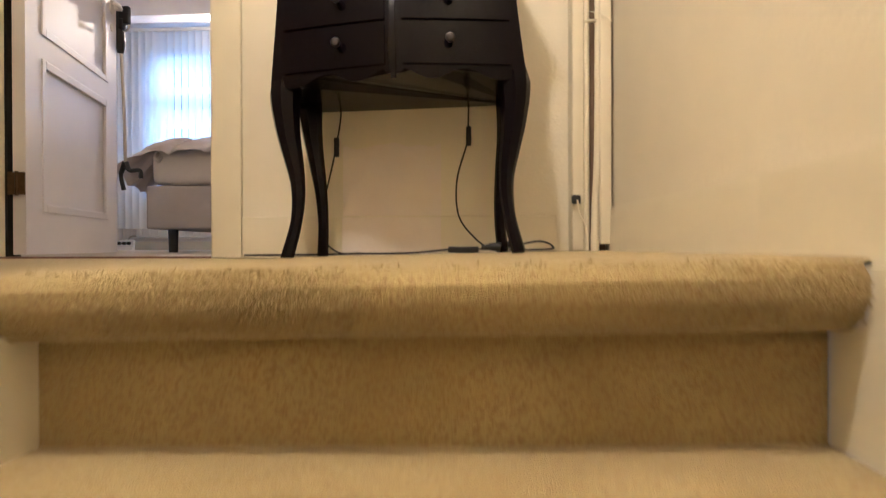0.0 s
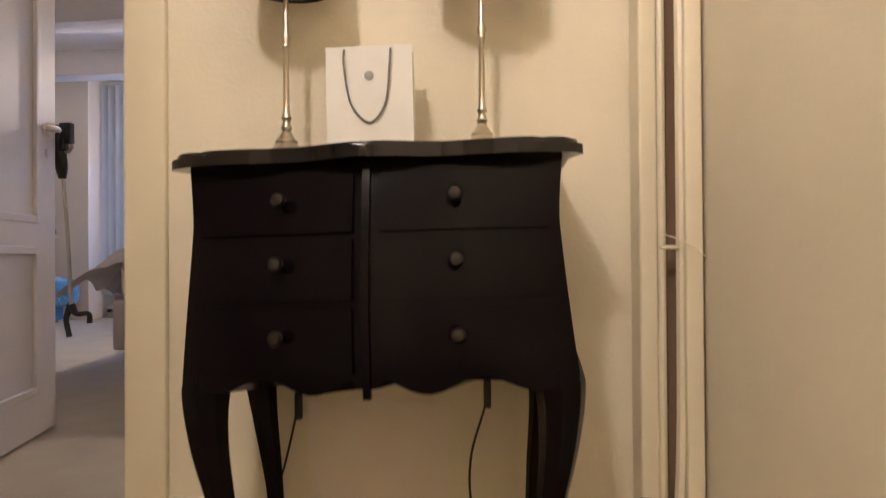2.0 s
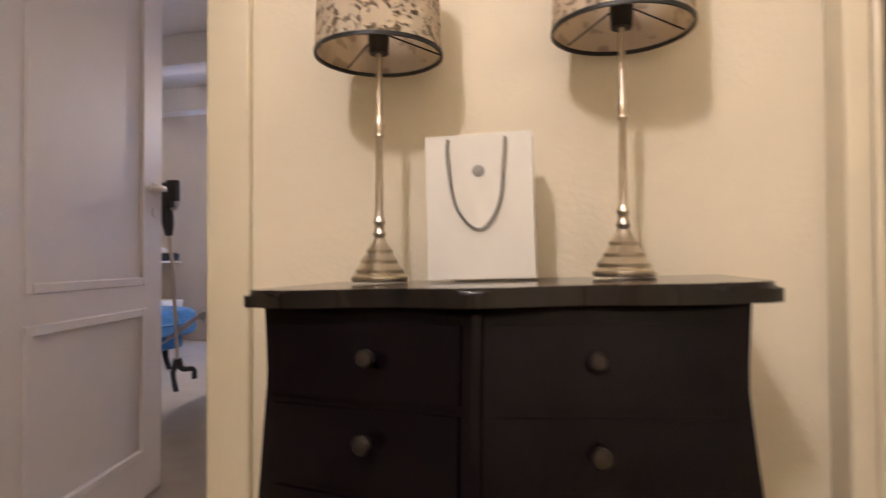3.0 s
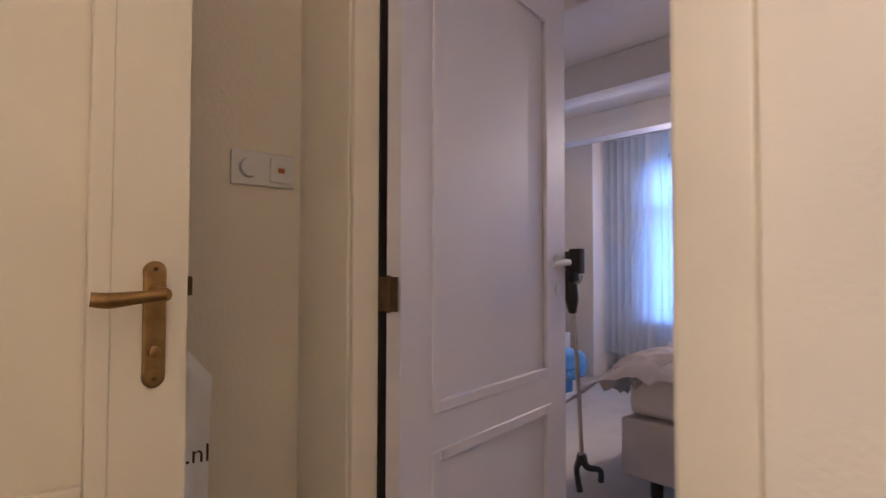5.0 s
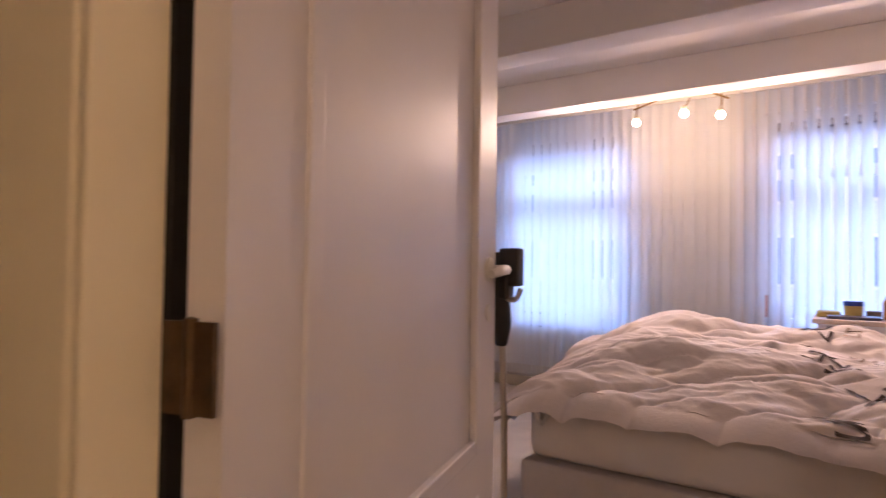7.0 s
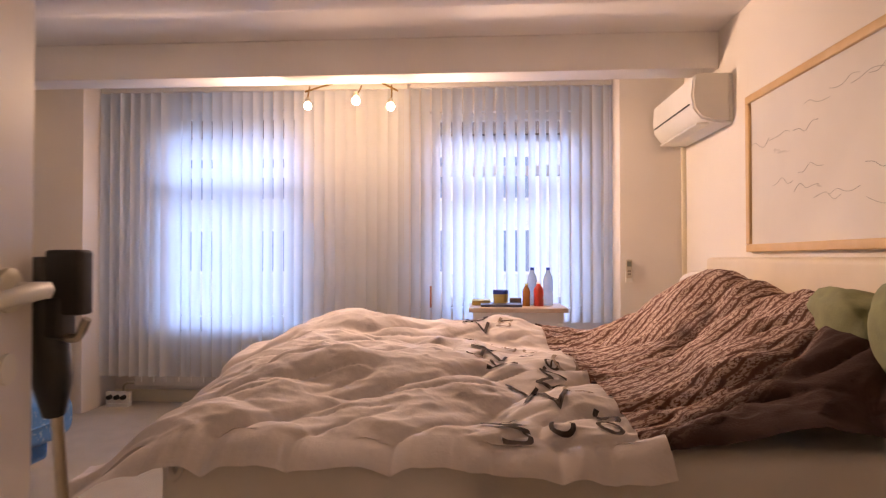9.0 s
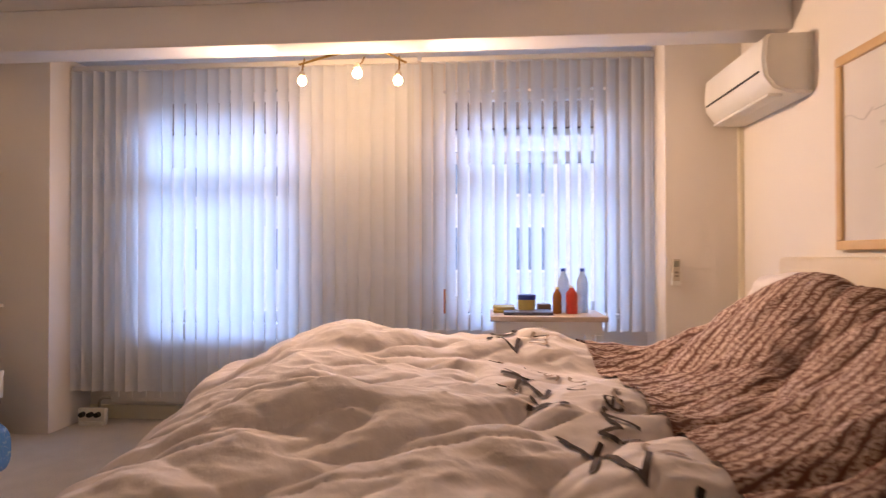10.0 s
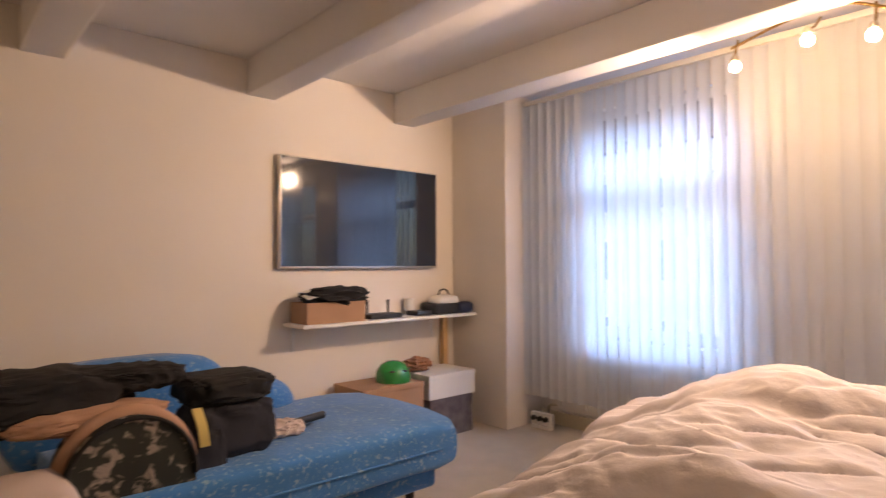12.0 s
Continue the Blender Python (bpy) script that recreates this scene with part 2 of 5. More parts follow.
def tube(bm, pts, r, seg=8, n=8, radii=None, square=False):
    line = smooth_line(pts, n)
    rings = []
    side = None
    for i, c in enumerate(line):
        d = (line[min(i + 1, len(line) - 1)] - line[max(i - 1, 0)]).normalized()
        if side is None:
            side = d.cross(Vector((0, 1, 0)))
            side = side if side.length > 0.1 else d.cross(Vector((1, 0, 0)))
        side = (side - side.dot(d) * d).normalized()
        up = d.cross(side)
        if radii:
            f = i / (len(line) - 1) * (len(radii) - 1)
            k = min(int(f), len(radii) - 2)
            rr = radii[k] + (radii[k + 1] - radii[k]) * (f - k)
        else:
            rr = r
        off = math.pi / seg if square else 0
        rings.append([bm.verts.new(c + rr * (math.cos(off + 2 * math.pi * j / seg) * side + math.sin(off + 2 * math.pi * j / seg) * up)) for j in range(seg)])
    for a, b in zip(rings, rings[1:]):
        for j in range(seg):
            bm.faces.new((a[j], a[(j + 1) % seg], b[(j + 1) % seg], b[j]))
    bm.faces.new(rings[0][::-1]), bm.faces.new(rings[-1])
    bmesh.ops.recalc_face_normals(bm, faces=bm.faces)
    return bm


def sheet(bm, fn, nu, nv, thick=0.0):
    """A curved sheet fn(u, v) for u, v in 0..1, with a back if it is thick."""
    g = [[bm.verts.new(fn(i / nu, j / nv)) for j in range(nv + 1)] for i in range(nu + 1)]
    for i in range(nu):
        for j in range(nv):
            bm.faces.new((g[i][j], g[i + 1][j], g[i + 1][j + 1], g[i][j + 1]))
    bmesh.ops.recalc_face_normals(bm, faces=bm.faces)
    if thick:
        bmesh.ops.solidify(bm, geom=bm.faces[:], thickness=thick)
    return bm


def blob(bm, at, size, rough=0.15, freq=3.0, seed=0.0, sub=4, square=1.0):
    """A soft lump of cloth."""
    made = bmesh.ops.create_icosphere(bm, subdivisions=sub, radius=1.0)["verts"]
    for v in made:
        d = v.co.normalized()
        q = Vector([math.copysign(abs(c) ** square, c) for c in d])
        n = noise.fractal(d * freq + Vector((seed, seed * 2, 0)), 1.0, 2.0, 4)
        q *= 1 + rough * n
        v.co = Vector((at[0] + q.x * size[0], at[1] + q.y * size[1], at[2] + q.z * size[2]))
    return bm


def mesh_object(name, bm, material, soft=True):
    me = bpy.data.meshes.new(name)
    bm.to_mesh(me)
    bm.free()
    me.materials.append(material)
    if soft:
        me.shade_smooth()
        me.set_sharp_from_angle(angle=radians(38))
    return new(name, me)


def thing(name, m, label, category, group="", kind=""):
    ob = new(name)
    ob.empty_display_size = 0.05
    ob.matrix_world = m
    return tagged(ob, label, category, group, kind)


def part(name, bm, material, parent, label="", soft=True):
    ob = mesh_object(name, bm, material, soft)
    ob.parent = parent
    return tagged(ob, label)


def solid(name, bm, material, label="", category="", kind="", soft=True):
    return tagged(mesh_object(name, bm, material, soft), label, category, "", kind)


# ---- the landing and its stairs ----
def rise(x):
    return max(0.0, 0.018 * (x + 0.39))


STAIR_L, STAIR_R, NOSE = -0.115, 0.873, 0.905


def carpet_floor():
    bm = bmesh.new()
    prof = [(0.985, -0.235), (0.985, -0.084), (0.94, -0.084), (0.918, -0.066), (0.907, -0.042), (0.908, -0.022), (0.922, -0.006), (0.95, 0.0), (1.3, 0.0), (1.7, 0.0), (2.16, 0.0)]
    xs = [STAIR_L + (0.916 - STAIR_L) * i / 24 for i in range(25)]
    g = [[bm.verts.new((x if y > 0.93 and z > -0.01 else STAIR_L + (x - STAIR_L) * (STAIR_R - STAIR_L) / (0.916 - STAIR_L), y + 0.003 * math.sin(9 * x), z + rise(x))) for y, z in prof] for x in xs]
    for a, b in zip(g, g[1:]):
        for j in range(len(prof) - 1):
            bm.faces.new((a[j], b[j], b[j + 1], a[j + 1]))
    box(bm, -1.55, STAIR_L, 0.72, 2.1, -0.2, 0.0)
    bmesh.ops.recalc_face_normals(bm, faces=bm.faces)
    return bm


solid("floor_landing", carpet_floor(), CARPET, "worn golden-brown carpet over the landing with rounded stair nosing", "floor", "structure")


def stair_steps():
    stairs = thing("staircase", pose(0, 0, 0), "steep carpeted staircase in golden-brown pile between white strings", "staircase", kind="structure")
    for i in range(1, 12):
        y1, z = 0.985 - 0.15 * (i - 1), -0.225 * i
        bm = bmesh.new()
        y0 = y1 - 0.15
        prof = [(y0, z - 0.2), (y0, z - 0.05), (y0 - 0.03, z - 0.045), (y0 - 0.04, z - 0.025), (y0 - 0.03, z - 0.006), (y0, z), (y1, z)]
        xs = [STAIR_L + 0.002 + (STAIR_R - STAIR_L - 0.004) * k / 8 for k in range(9)]
        g = [[bm.verts.new((x, y, zz + rise(x))) for y, zz in prof] for x in xs]
        for a, b in zip(g, g[1:]):
            for j in range(len(prof) - 1):
                bm.faces.new((a[j], b[j], b[j + 1], a[j + 1]))
        bmesh.ops.recalc_face_normals(bm, faces=bm.faces)
        part("step", bm, CARPET, stairs)
    for x, top in ((STAIR_L - 0.032, -0.08), (STAIR_R + 0.0015, 0.012)):
        bm = bmesh.new()
        vs = [(0.984, top), (0.984, -0.7), (-1.0, -2.85), (-1.0, -2.3), (0.70, max(top, -0.03))]
        a = [bm.verts.new((x, y, z)) for y, z in vs]
        b = [bm.verts.new((x + 0.035, y, z)) for y, z in vs]
        bm.faces.new(a), bm.faces.new(b[::-1])
        for k in range(len(vs)):
            bm.faces.new((a[k], b[k], b[(k + 1) % 5], a[(k + 1) % 5]))
        bmesh.ops.recalc_face_normals(bm, faces=bm.faces)
        part("string", bm, TRIM, stairs)


stair_steps()

LEFT, RIGHT = -1.41, 0.84
# wall with the doorway between landing and bedroom, built round the opening
DOOR_L, DOOR_R, HEAD = -1.12, -0.384, 2.12


def wall_between():
    bm = bmesh.new()
    box(bm, -4.55, DOOR_L - 0.02, 2.10, 2.2, -0.02, 2.62)
    box(bm, DOOR_R + 0.02, 0.847, 2.10, 2.2, -0.02, 2.62)
    box(bm, DOOR_L - 0.02, DOOR_R + 0.02, 2.10, 2.2, HEAD, 2.62)
    return bm


solid("wall_between_rooms", wall_between(), WALL, "cream painted plaster wall with a doorway", "wall", "structure", soft=False)
solid("wall_landing_left", bx(LEFT - 0.12, LEFT, 0.72, 2.1, -0.05, 2.62), WALL, "cream painted plaster wall with a light switch", "wall", "structure")


def right_wall():
    bm = bmesh.new()
    pts = [(0.848, 2.10), (0.845, 1.75), (0.905, 1.2), (0.908, 0.8), (0.908, 0.0), (0.908, -1.6)]
    lo = [bm.verts.new((x, y, -2.9)) for x, y in pts]
    hi = [bm.verts.new((x, y, 2.62)) for x, y in pts]
    lo2 = [bm.verts.new((1.05, y, -2.9)) for x, y in pts]
    hi2 = [bm.verts.new((1.05, y, 2.62)) for x, y in pts]
    for k in range(len(pts) - 1):
        bm.faces.new((lo[k], hi[k], hi[k + 1], lo[k + 1]))
        bm.faces.new((lo2[k], lo2[k + 1], hi2[k + 1], hi2[k]))
    bm.faces.new((lo[0], lo2[0], hi2[0], hi[0])), bm.faces.new((lo[-1], hi[-1], hi2[-1], lo2[-1]))
    bmesh.ops.recalc_face_normals(bm, faces=bm.faces)
    return bm


solid("wall_landing_right", right_wall(), WALL, "cream painted plaster wall beside the stairs", "wall", "structure")
solid("wall_landing_back", bx(-1.53, STAIR_L - 0.032, 0.60, 0.72, -0.2, 2.62), WALL, "plain cream wall behind the landing", "wall", "structure")
solid("wall_stairwell_left", bx(-0.19, STAIR_L - 0.032, -1.6, 0.598, -2.9, 2.62), WALL, "plain cream wall of the stairwell", "wall", "structure")
solid("wall_stairwell_end", bx(-0.19, 1.05, -1.72, -1.602, -2.9, 2.62), WALL, "plain cream wall at the stair foot", "wall", "structure")
solid("ceiling_landing", bx(-1.55, 1.05, -1.72, 2.2, 2.62, 2.7), CEIL, "plain white landing ceiling", "ceiling", "structure")


def casing(name, x0, x1, y, label):
    """A flat door casing with a bead along its edge."""
    bm = bmesh.new()
    box(bm, x0, x1, y - 0.018, y, 0.0, HEAD + 0.09, 0.004)
    return solid(name, bm, TRIM, label, "trim", "structure")


casing("trim_door_right", DOOR_R, DOOR_R + 0.095, 2.10, "cream gloss door casing")
casing("trim_door_left", -1.345, DOOR_L - 0.022, 2.10, "cream gloss door casing")
# near-black strip added for the shade between leaf and jamb
solid("trim_rebate_shade", bx(DOOR_L - 0.0035, -1.114, 2.150, 2.205, 0.0, HEAD - 0.006), mat("rebate_shadow", (0.006, 0.005, 0.004), 0.95), "black strip coloured as shade in the door rebate", "trim", "structure")
solid("trim_jamb_right", bx(DOOR_R - 0.004, DOOR_R + 0.018, 2.085, 2.21, 0.0, HEAD - 0.004, bevel=0.003), TRIM, "cream gloss door jamb", "trim", "structure")
solid("trim_jamb_left", bx(DOOR_L - 0.018, DOOR_L - 0.004, 2.085, 2.21, 0.0, HEAD - 0.004, bevel=0.003), TRIM, "cream gloss door jamb", "trim", "structure")
solid("trim_threshold", bx(DOOR_L, DOOR_R - 0.006, 2.10, 2.19, -0.02, 0.006, bevel=0.002), mat("threshold_wood", (0.22, 0.11, 0.07), 0.5, scale=12, fine=0.2), "dark wooden threshold strip", "trim", "structure")
solid("trim_door_head", bx(-1.30, DOOR_R + 0.095, 2.08, 2.098, HEAD + 0.092, HEAD + 0.16, bevel=0.004), TRIM, "cream gloss door head", "trim", "structure")
solid("baseboard_landing", bx(DOOR_R + 0.0965, 0.70, 2.084, 2.099, 0.0, 0.13, bevel=0.003), TRIM, "low cream skirting board", "baseboard", "structure")


def paint_patch(x0, x1, z0, z1, y, ragged):
    """Fresh filler left unpainted on the wall."""
    bm = bmesh.new()
    n = 24
    lo = [bm.verts.new((x0 + (x1 - x0) * k / n, y, z0)) for k in range(n + 1)]
    hi = [bm.verts.new((x0 + (x1 - x0) * k / n, y, z1 + ragged * noise.noise(Vector((k * 0.33, 1.5, 0))) - ragged * 0.8 * (k / n - 0.6) ** 2 * 4)) for k in range(n + 1)]
    for k in range(n):
        bm.faces.new((lo[k], lo[k + 1], hi[k + 1], hi[k]))
    bmesh.ops.recalc_face_normals(bm, faces=bm.faces)
    bmesh.ops.solidify(bm, geom=bm.faces[:], thickness=0.0015)
    return bm


FILLER = mat("bare_filler", (0.84, 0.76, 0.69), 0.85, dark=(0.80, 0.71, 0.63), scale=12, fine=0.25, fine_scale=50)
solid("trim_filler_patch", paint_patch(0.035, 0.345, 0.132, 0.36, 2.096, 0.018), FILLER, "pale unpainted filler patch on the wall", "trim", "structure")
solid("trim_filler_skirting", paint_patch(0.035, 0.345, 0.004, 0.128, 2.080, 0.0), FILLER, "pale unpainted filler on the skirting", "trim", "structure")


def corner_pipes():
    """Boxed casing, slot coloured dark for shade and paired pipes in the corner by the stairs."""
    a = thing("corner_pipes", pose(0, 0, 0.02), "cream painted pipes and casing strips around a slot coloured dark for shade", "pipe")
    part("casing_strip", bx(0.738, 0.774, 2.02, 2.098, 0, 2.6, bevel=0.006), TRIM, a)
    part("bead", tube(bmesh.new(), [(0.781, 2.022, 0), (0.782, 2.022, 1.2), (0.781, 2.022, 2.6)], 0.008), TRIM, a)
    # backing in brown, a colour that stands for the shade inside the slot
    part("slot_back", bx(0.7745, 0.838, 2.03, 2.097, 0, 2.6), GAPSHADE, a)
    part("pipe", tube(bmesh.new(), [(0.797, 1.985, 0), (0.800, 1.985, 0.12), (0.808, 1.98, 0.4), (0.809, 1.98, 1.4), (0.807, 1.98, 2.6)], 0.013), TRIM, a)
    part("cover_strip", bx(0.806, 0.838, 1.952, 1.968, 0.02, 2.6, bevel=0.004), TRIM, a)
    part("bracket", bx(0.765, 0.81, 1.97, 1.982, 0.66, 0.668, bevel=0.003), TRIM, a)
    part("wire", tube(bmesh.new(), [(0.765, 1.965, 0.69), (0.80, 1.95, 0.675), (0.836, 1.93, 0.645)], 0.0014), TRIM, a)
    part("aerial_socket", bx(0.735, 0.760, 2.0, 2.0195, 0.14, 0.165, bevel=0.004), RUBBER, a, "small black cable end")
    part("aerial_wire", tube(bmesh.new(), [(0.748, 1.992, 0.15), (0.755, 1.985, 0.11), (0.772, 1.98, 0.07), (0.775, 1.975, 0.0)], 0.003, 6), TRIM, a)
    return a


corner_pipes()


def right_skirting():
    bm = bmesh.new()
    pts = [(0.8435, 1.95), (0.8445, 1.75), (0.9015, 1.2), (0.9045, 0.75)]
    for (xa, ya), (xb, yb) in zip(pts, pts[1:]):
        q = [(xa - 0.013, ya), (xb - 0.013, yb), (xb, yb), (xa, ya)]
        lo = [bm.verts.new((x, y, 0.0)) for x, y in q]
        hi = [bm.verts.new((x + (0.004 if k < 2 else 0), y, 0.145)) for k, (x, y) in enumerate(q)]
        bm.faces.new(lo[::-1]), bm.faces.new(hi)
        for k in range(4):
            bm.faces.new((lo[k], lo[(k + 1) % 4], hi[(k + 1) % 4], hi[k]))
    bmesh.ops.recalc_face_normals(bm, faces=bm.faces)
    return bm


solid("baseboard_right", right_skirting(), TRIM, "cream painted skirting along the landing wall", "baseboard", "structure")


# ---- doors ----
def panel_leaf(bm, w, h, t, panels, stile=0.1):
    """A framed leaf along x from 0 to w with sunk panels that show on both faces."""
    cuts = sorted({0.0, h, *[z for p in panels for z in p]})
    for z0, z1 in zip(cuts, cuts[1:]):
        sunk = any(abs(z0 - p[0]) < 1e-6 for p in panels)
        if not sunk:
            box(bm, stile, w - stile, -t / 2, t / 2, z0, z1)
            continue
        box(bm, stile, w - stile, -t / 2 + 0.011, t / 2 - 0.011, z0, z1)
        for s in (-1, 1):
            y0, y1 = sorted((s * (t / 2 - 0.011), s * (t / 2 + 0.004)))
            for a in ((stile, stile + 0.03, z0, z1), (w - stile - 0.03, w - stile, z0, z1)):
                box(bm, a[0], a[1], y0, y1, a[2], a[3], 0.004)
            for a in ((z0, z0 + 0.03), (z1 - 0.03, z1)):
                box(bm, stile + 0.0305, w - stile - 0.0305, y0, y1, a[0], a[1], 0.004)
    box(bm, 0, stile, -t / 2, t / 2, 0, h)
    box(bm, w - stile, w, -t / 2, t / 2, 0, h)
    return bm


def hinge(parent, x, y, z):
    bm = lathe(bmesh.new(), [(0.0, -0.042), (0.006, -0.040), (0.006, 0.040), (0.0, 0.042)], 10, (x, y, z))
    box(bm, x - 0.003, x + 0.002, y - 0.026, y - 0.006, z - 0.038, z + 0.038)
    box(bm, x - 0.003, x + 0.002, y + 0.006, y + 0.026, z - 0.038, z + 0.038)
    part("hinge", bm, HINGE, parent, "tarnished brown butt hinge")


def lever_handle(parent, x, y, z, s=1, point=-1):
    """Long brass backplate with lever and key escutcheon, on the face that looks to s along y."""
    y0, y1 = sorted((y, y + s * 0.008))
    bm = bx(x - 0.016, x + 0.016, y0, y1, z - 0.122, z + 0.032, bevel=0.0035)
    for zz in (z - 0.122, z + 0.032):
        lathe(bm, [(0.016, 0.0), (0.016, s * 0.005), (0.0125, s * 0.0082), (0.0, s * 0.0084)], 24, (x, y, zz), "Y")
    plate = part("handle", bm, BRASS, parent, "aged brass lever handle on a long rounded plate")
    part("neck", lathe(bmesh.new(), [(0.013, 0), (0.011, s * 0.02), (0.010, s * 0.045)], 16, (x, y + s * 0.007, z), "Y"), BRASS, plate)
    part("lever", tube(bmesh.new(), [(x, y + s * 0.052, z), (x + point * 0.035, y + s * 0.054, z - 0.003), (x + point * 0.07, y + s * 0.052, z - 0.006), (x + point * 0.092, y + s * 0.048, z - 0.004)],
                       0.008, radii=[0.008, 0.009, 0.011, 0.010], seg=12), BRASS, plate)
    part("keyhole", lathe(bmesh.new(), [(0.009, 0), (0.009, s * 0.006), (0.004, s * 0.008)], 14, (x, y + s * 0.007, z - 0.085), "Y"), BRASS, plate)
    for dz in (0.036, -0.125):
        part("screw", lathe(bmesh.new(), [(0.004, 0), (0.003, s * 0.003)], 10, (x, y + s * 0.007, z + dz), "Y"), HINGE, plate)


ang = math.degrees(math.atan2(3.03 - 2.165, -1.298 + 1.085))
door = thing("door_1", pose(-1.085, 2.165, 0.012, 0, 0, ang), "white painted panel door standing open into the bedroom", "door", kind="structure")
part("leaf", panel_leaf(bmesh.new(), 0.865, 2.08, 0.04, [(0.15, 0.70), (0.785, 1.96)], 0.115), DOORP, door, soft=False)
for z in (0.24, 1.072, 1.86):
    hinge(door, -0.014, 0.002, z)
rose = part("handle", lathe(bmesh.new(), [(0.026, 0.0), (0.026, -0.006), (0.018, -0.012), (0.010, -0.014), (0.010, -0.045), (0.0, -0.046)], 22, (0.805, -0.02, 1.15), "Y"), WHITEPL, door, "white lever handle on a round rose")
part("lever", tube(bmesh.new(), [(0.805, -0.06, 1.15), (0.77, -0.064, 1.15), (0.73, -0.062, 1.146), (0.70, -0.056, 1.142)], 0.010, radii=[0.010, 0.011, 0.010, 0.008], seg=12), WHITEPL, rose)
part("keyhole", lathe(bmesh.new(), [(0.018, 0.0), (0.018, -0.004), (0.0, -0.005)], 18, (0.805, -0.02, 1.06), "Y"), WHITEPL, rose)
lever_handle(door, 0.805, 0.02, 1.13, 1, -1)

door2 = thing("door_2", pose(-0.96, 0.86, 0.012, 0, 0, 91.5), "cream panel door with aged brass handle standing open", "door", kind="structure")
part("leaf", panel_leaf(bmesh.new(), 0.83, 2.06, 0.038, [(0.15, 0.66), (0.80, 1.96)], 0.105), TRIM, door2, soft=False)
lever_handle(door2, 0.782, -0.019, 1.09, -1, -1)
lever_handle(door2, 0.782, 0.019, 1.09, 1, -1)
part("latch", bx(0.8295, 0.842, -0.008, 0.008, 1.085, 1.115, bevel=0.003), HINGE, door2)
hinge(door2, -0.004, -0.026, 1.08)

# ---- bedroom shell ----
TVW, HEADW, WINY, NICHE_L, NICHE_R = -4.38, 0.79, 6.69, -3.77, 0.32
solid("floor_bedroom", bx(TVW - 0.1, HEADW + 0.1, 2.19, 7.3, -0.1, 0.0), BEDCARPET, "beige bedroom carpet", "floor", "structure")
solid("wall_television", bx(TVW - 0.12, TVW, 2.2, 7.4, -0.1, 2.62), BEDWALL, "cream bedroom wall behind the television", "wall", "structure")
solid("wall_bedhead", bx(HEADW, HEADW + 0.12, 2.2, 7.4, -0.1, 2.62), BEDWALL, "cream bedroom wall behind the bed head", "wall", "structure")
solid("wall_pier_left", bx(TVW, NICHE_L, WINY, 7.4, 0, 2.62, bevel=0.006), BEDWALL, "cream pier beside the window niche", "wall", "structure")
solid("wall_pier_right", bx(NICHE_R, HEADW, WINY, 7.4, 0, 2.62, bevel=0.006), BEDWALL, "cream pier beside the window niche", "wall", "structure")
WIN = [(-3.36, -2.06, 0.72, 2.44), (-1.18, 0.10, 0.80, 2.40)]


def window_wall():
    bm = bmesh.new()
    y0, y1 = 7.12, 7.36
    xs = [NICHE_L, WIN[0][0], WIN[0][1], WIN[1][0], WIN[1][1], NICHE_R]
    for k in (0, 2, 4):
        box(bm, xs[k], xs[k + 1], y0, y1, 0, 2.62)
    for x0, x1, z0, z1 in WIN:
        box(bm, x0, x1, y0, y1, 0, z0)
        box(bm, x0, x1, y0, y1, z1, 2.62)
    return bm


solid("wall_windows", window_wall(), BEDWALL, "cream outer wall with two window openings", "wall", "structure", soft=False)
solid("ceiling_bedroom", bx(TVW - 0.12, HEADW + 0.12, 2.2, 7.4, 2.621, 2.72), CEIL, "white bedroom ceiling between beams", "ceiling", "structure")
for y in (6.07, 4.87, 3.66):
    solid("ceiling_beam", bx(TVW, HEADW, y, y + 0.2, 2.385, 2.62, bevel=0.008), CEIL, "white painted boxed ceiling beam", "beam", "structure")


def window(n, x0, x1, z0, z1):
    w = thing("window_%d" % n, pose(x0, 7.22, z0), "white framed sash window with a transom bar", "window", kind="structure")
    W, H, f = x1 - x0, z1 - z0, 0.10
    tr = H * 0.70
    for a in ((0, f, 0, H), (W - f, W, 0, H), (f, W - f, 0, f * 0.8), (f, W - f, H - 0.06, H), (f, W - f, tr - 0.04, tr + 0.04)):
        part("window_frame", bx(a[0], a[1], -0.03, 0.03, a[2], a[3], bevel=0.004), FRAMEW, w)
    for z, zz in ((f * 0.8, tr - 0.04), (tr + 0.04, H - 0.06)):
        p = part("pane", bx(f, W - f, -0.003, 0.003, z, zz), PANE, w)
        p.visible_shadow = False
    part("window_sill", bx(-0.03, W + 0.03, -0.2, -0.03, -0.035, 0.0, bevel=0.005), FRAMEW, w)


for n, a in enumerate(WIN):
    window(n + 1, *a)


# ---- vertical blinds ----
def slat_mesh(h, w):
    bm = bmesh.new()
    sheet(bm, lambda u, v: ((u - 0.5) * w, 0.013 * math.cos((u - 0.5) * math.pi), -h * v), 8, 4)
    return bm


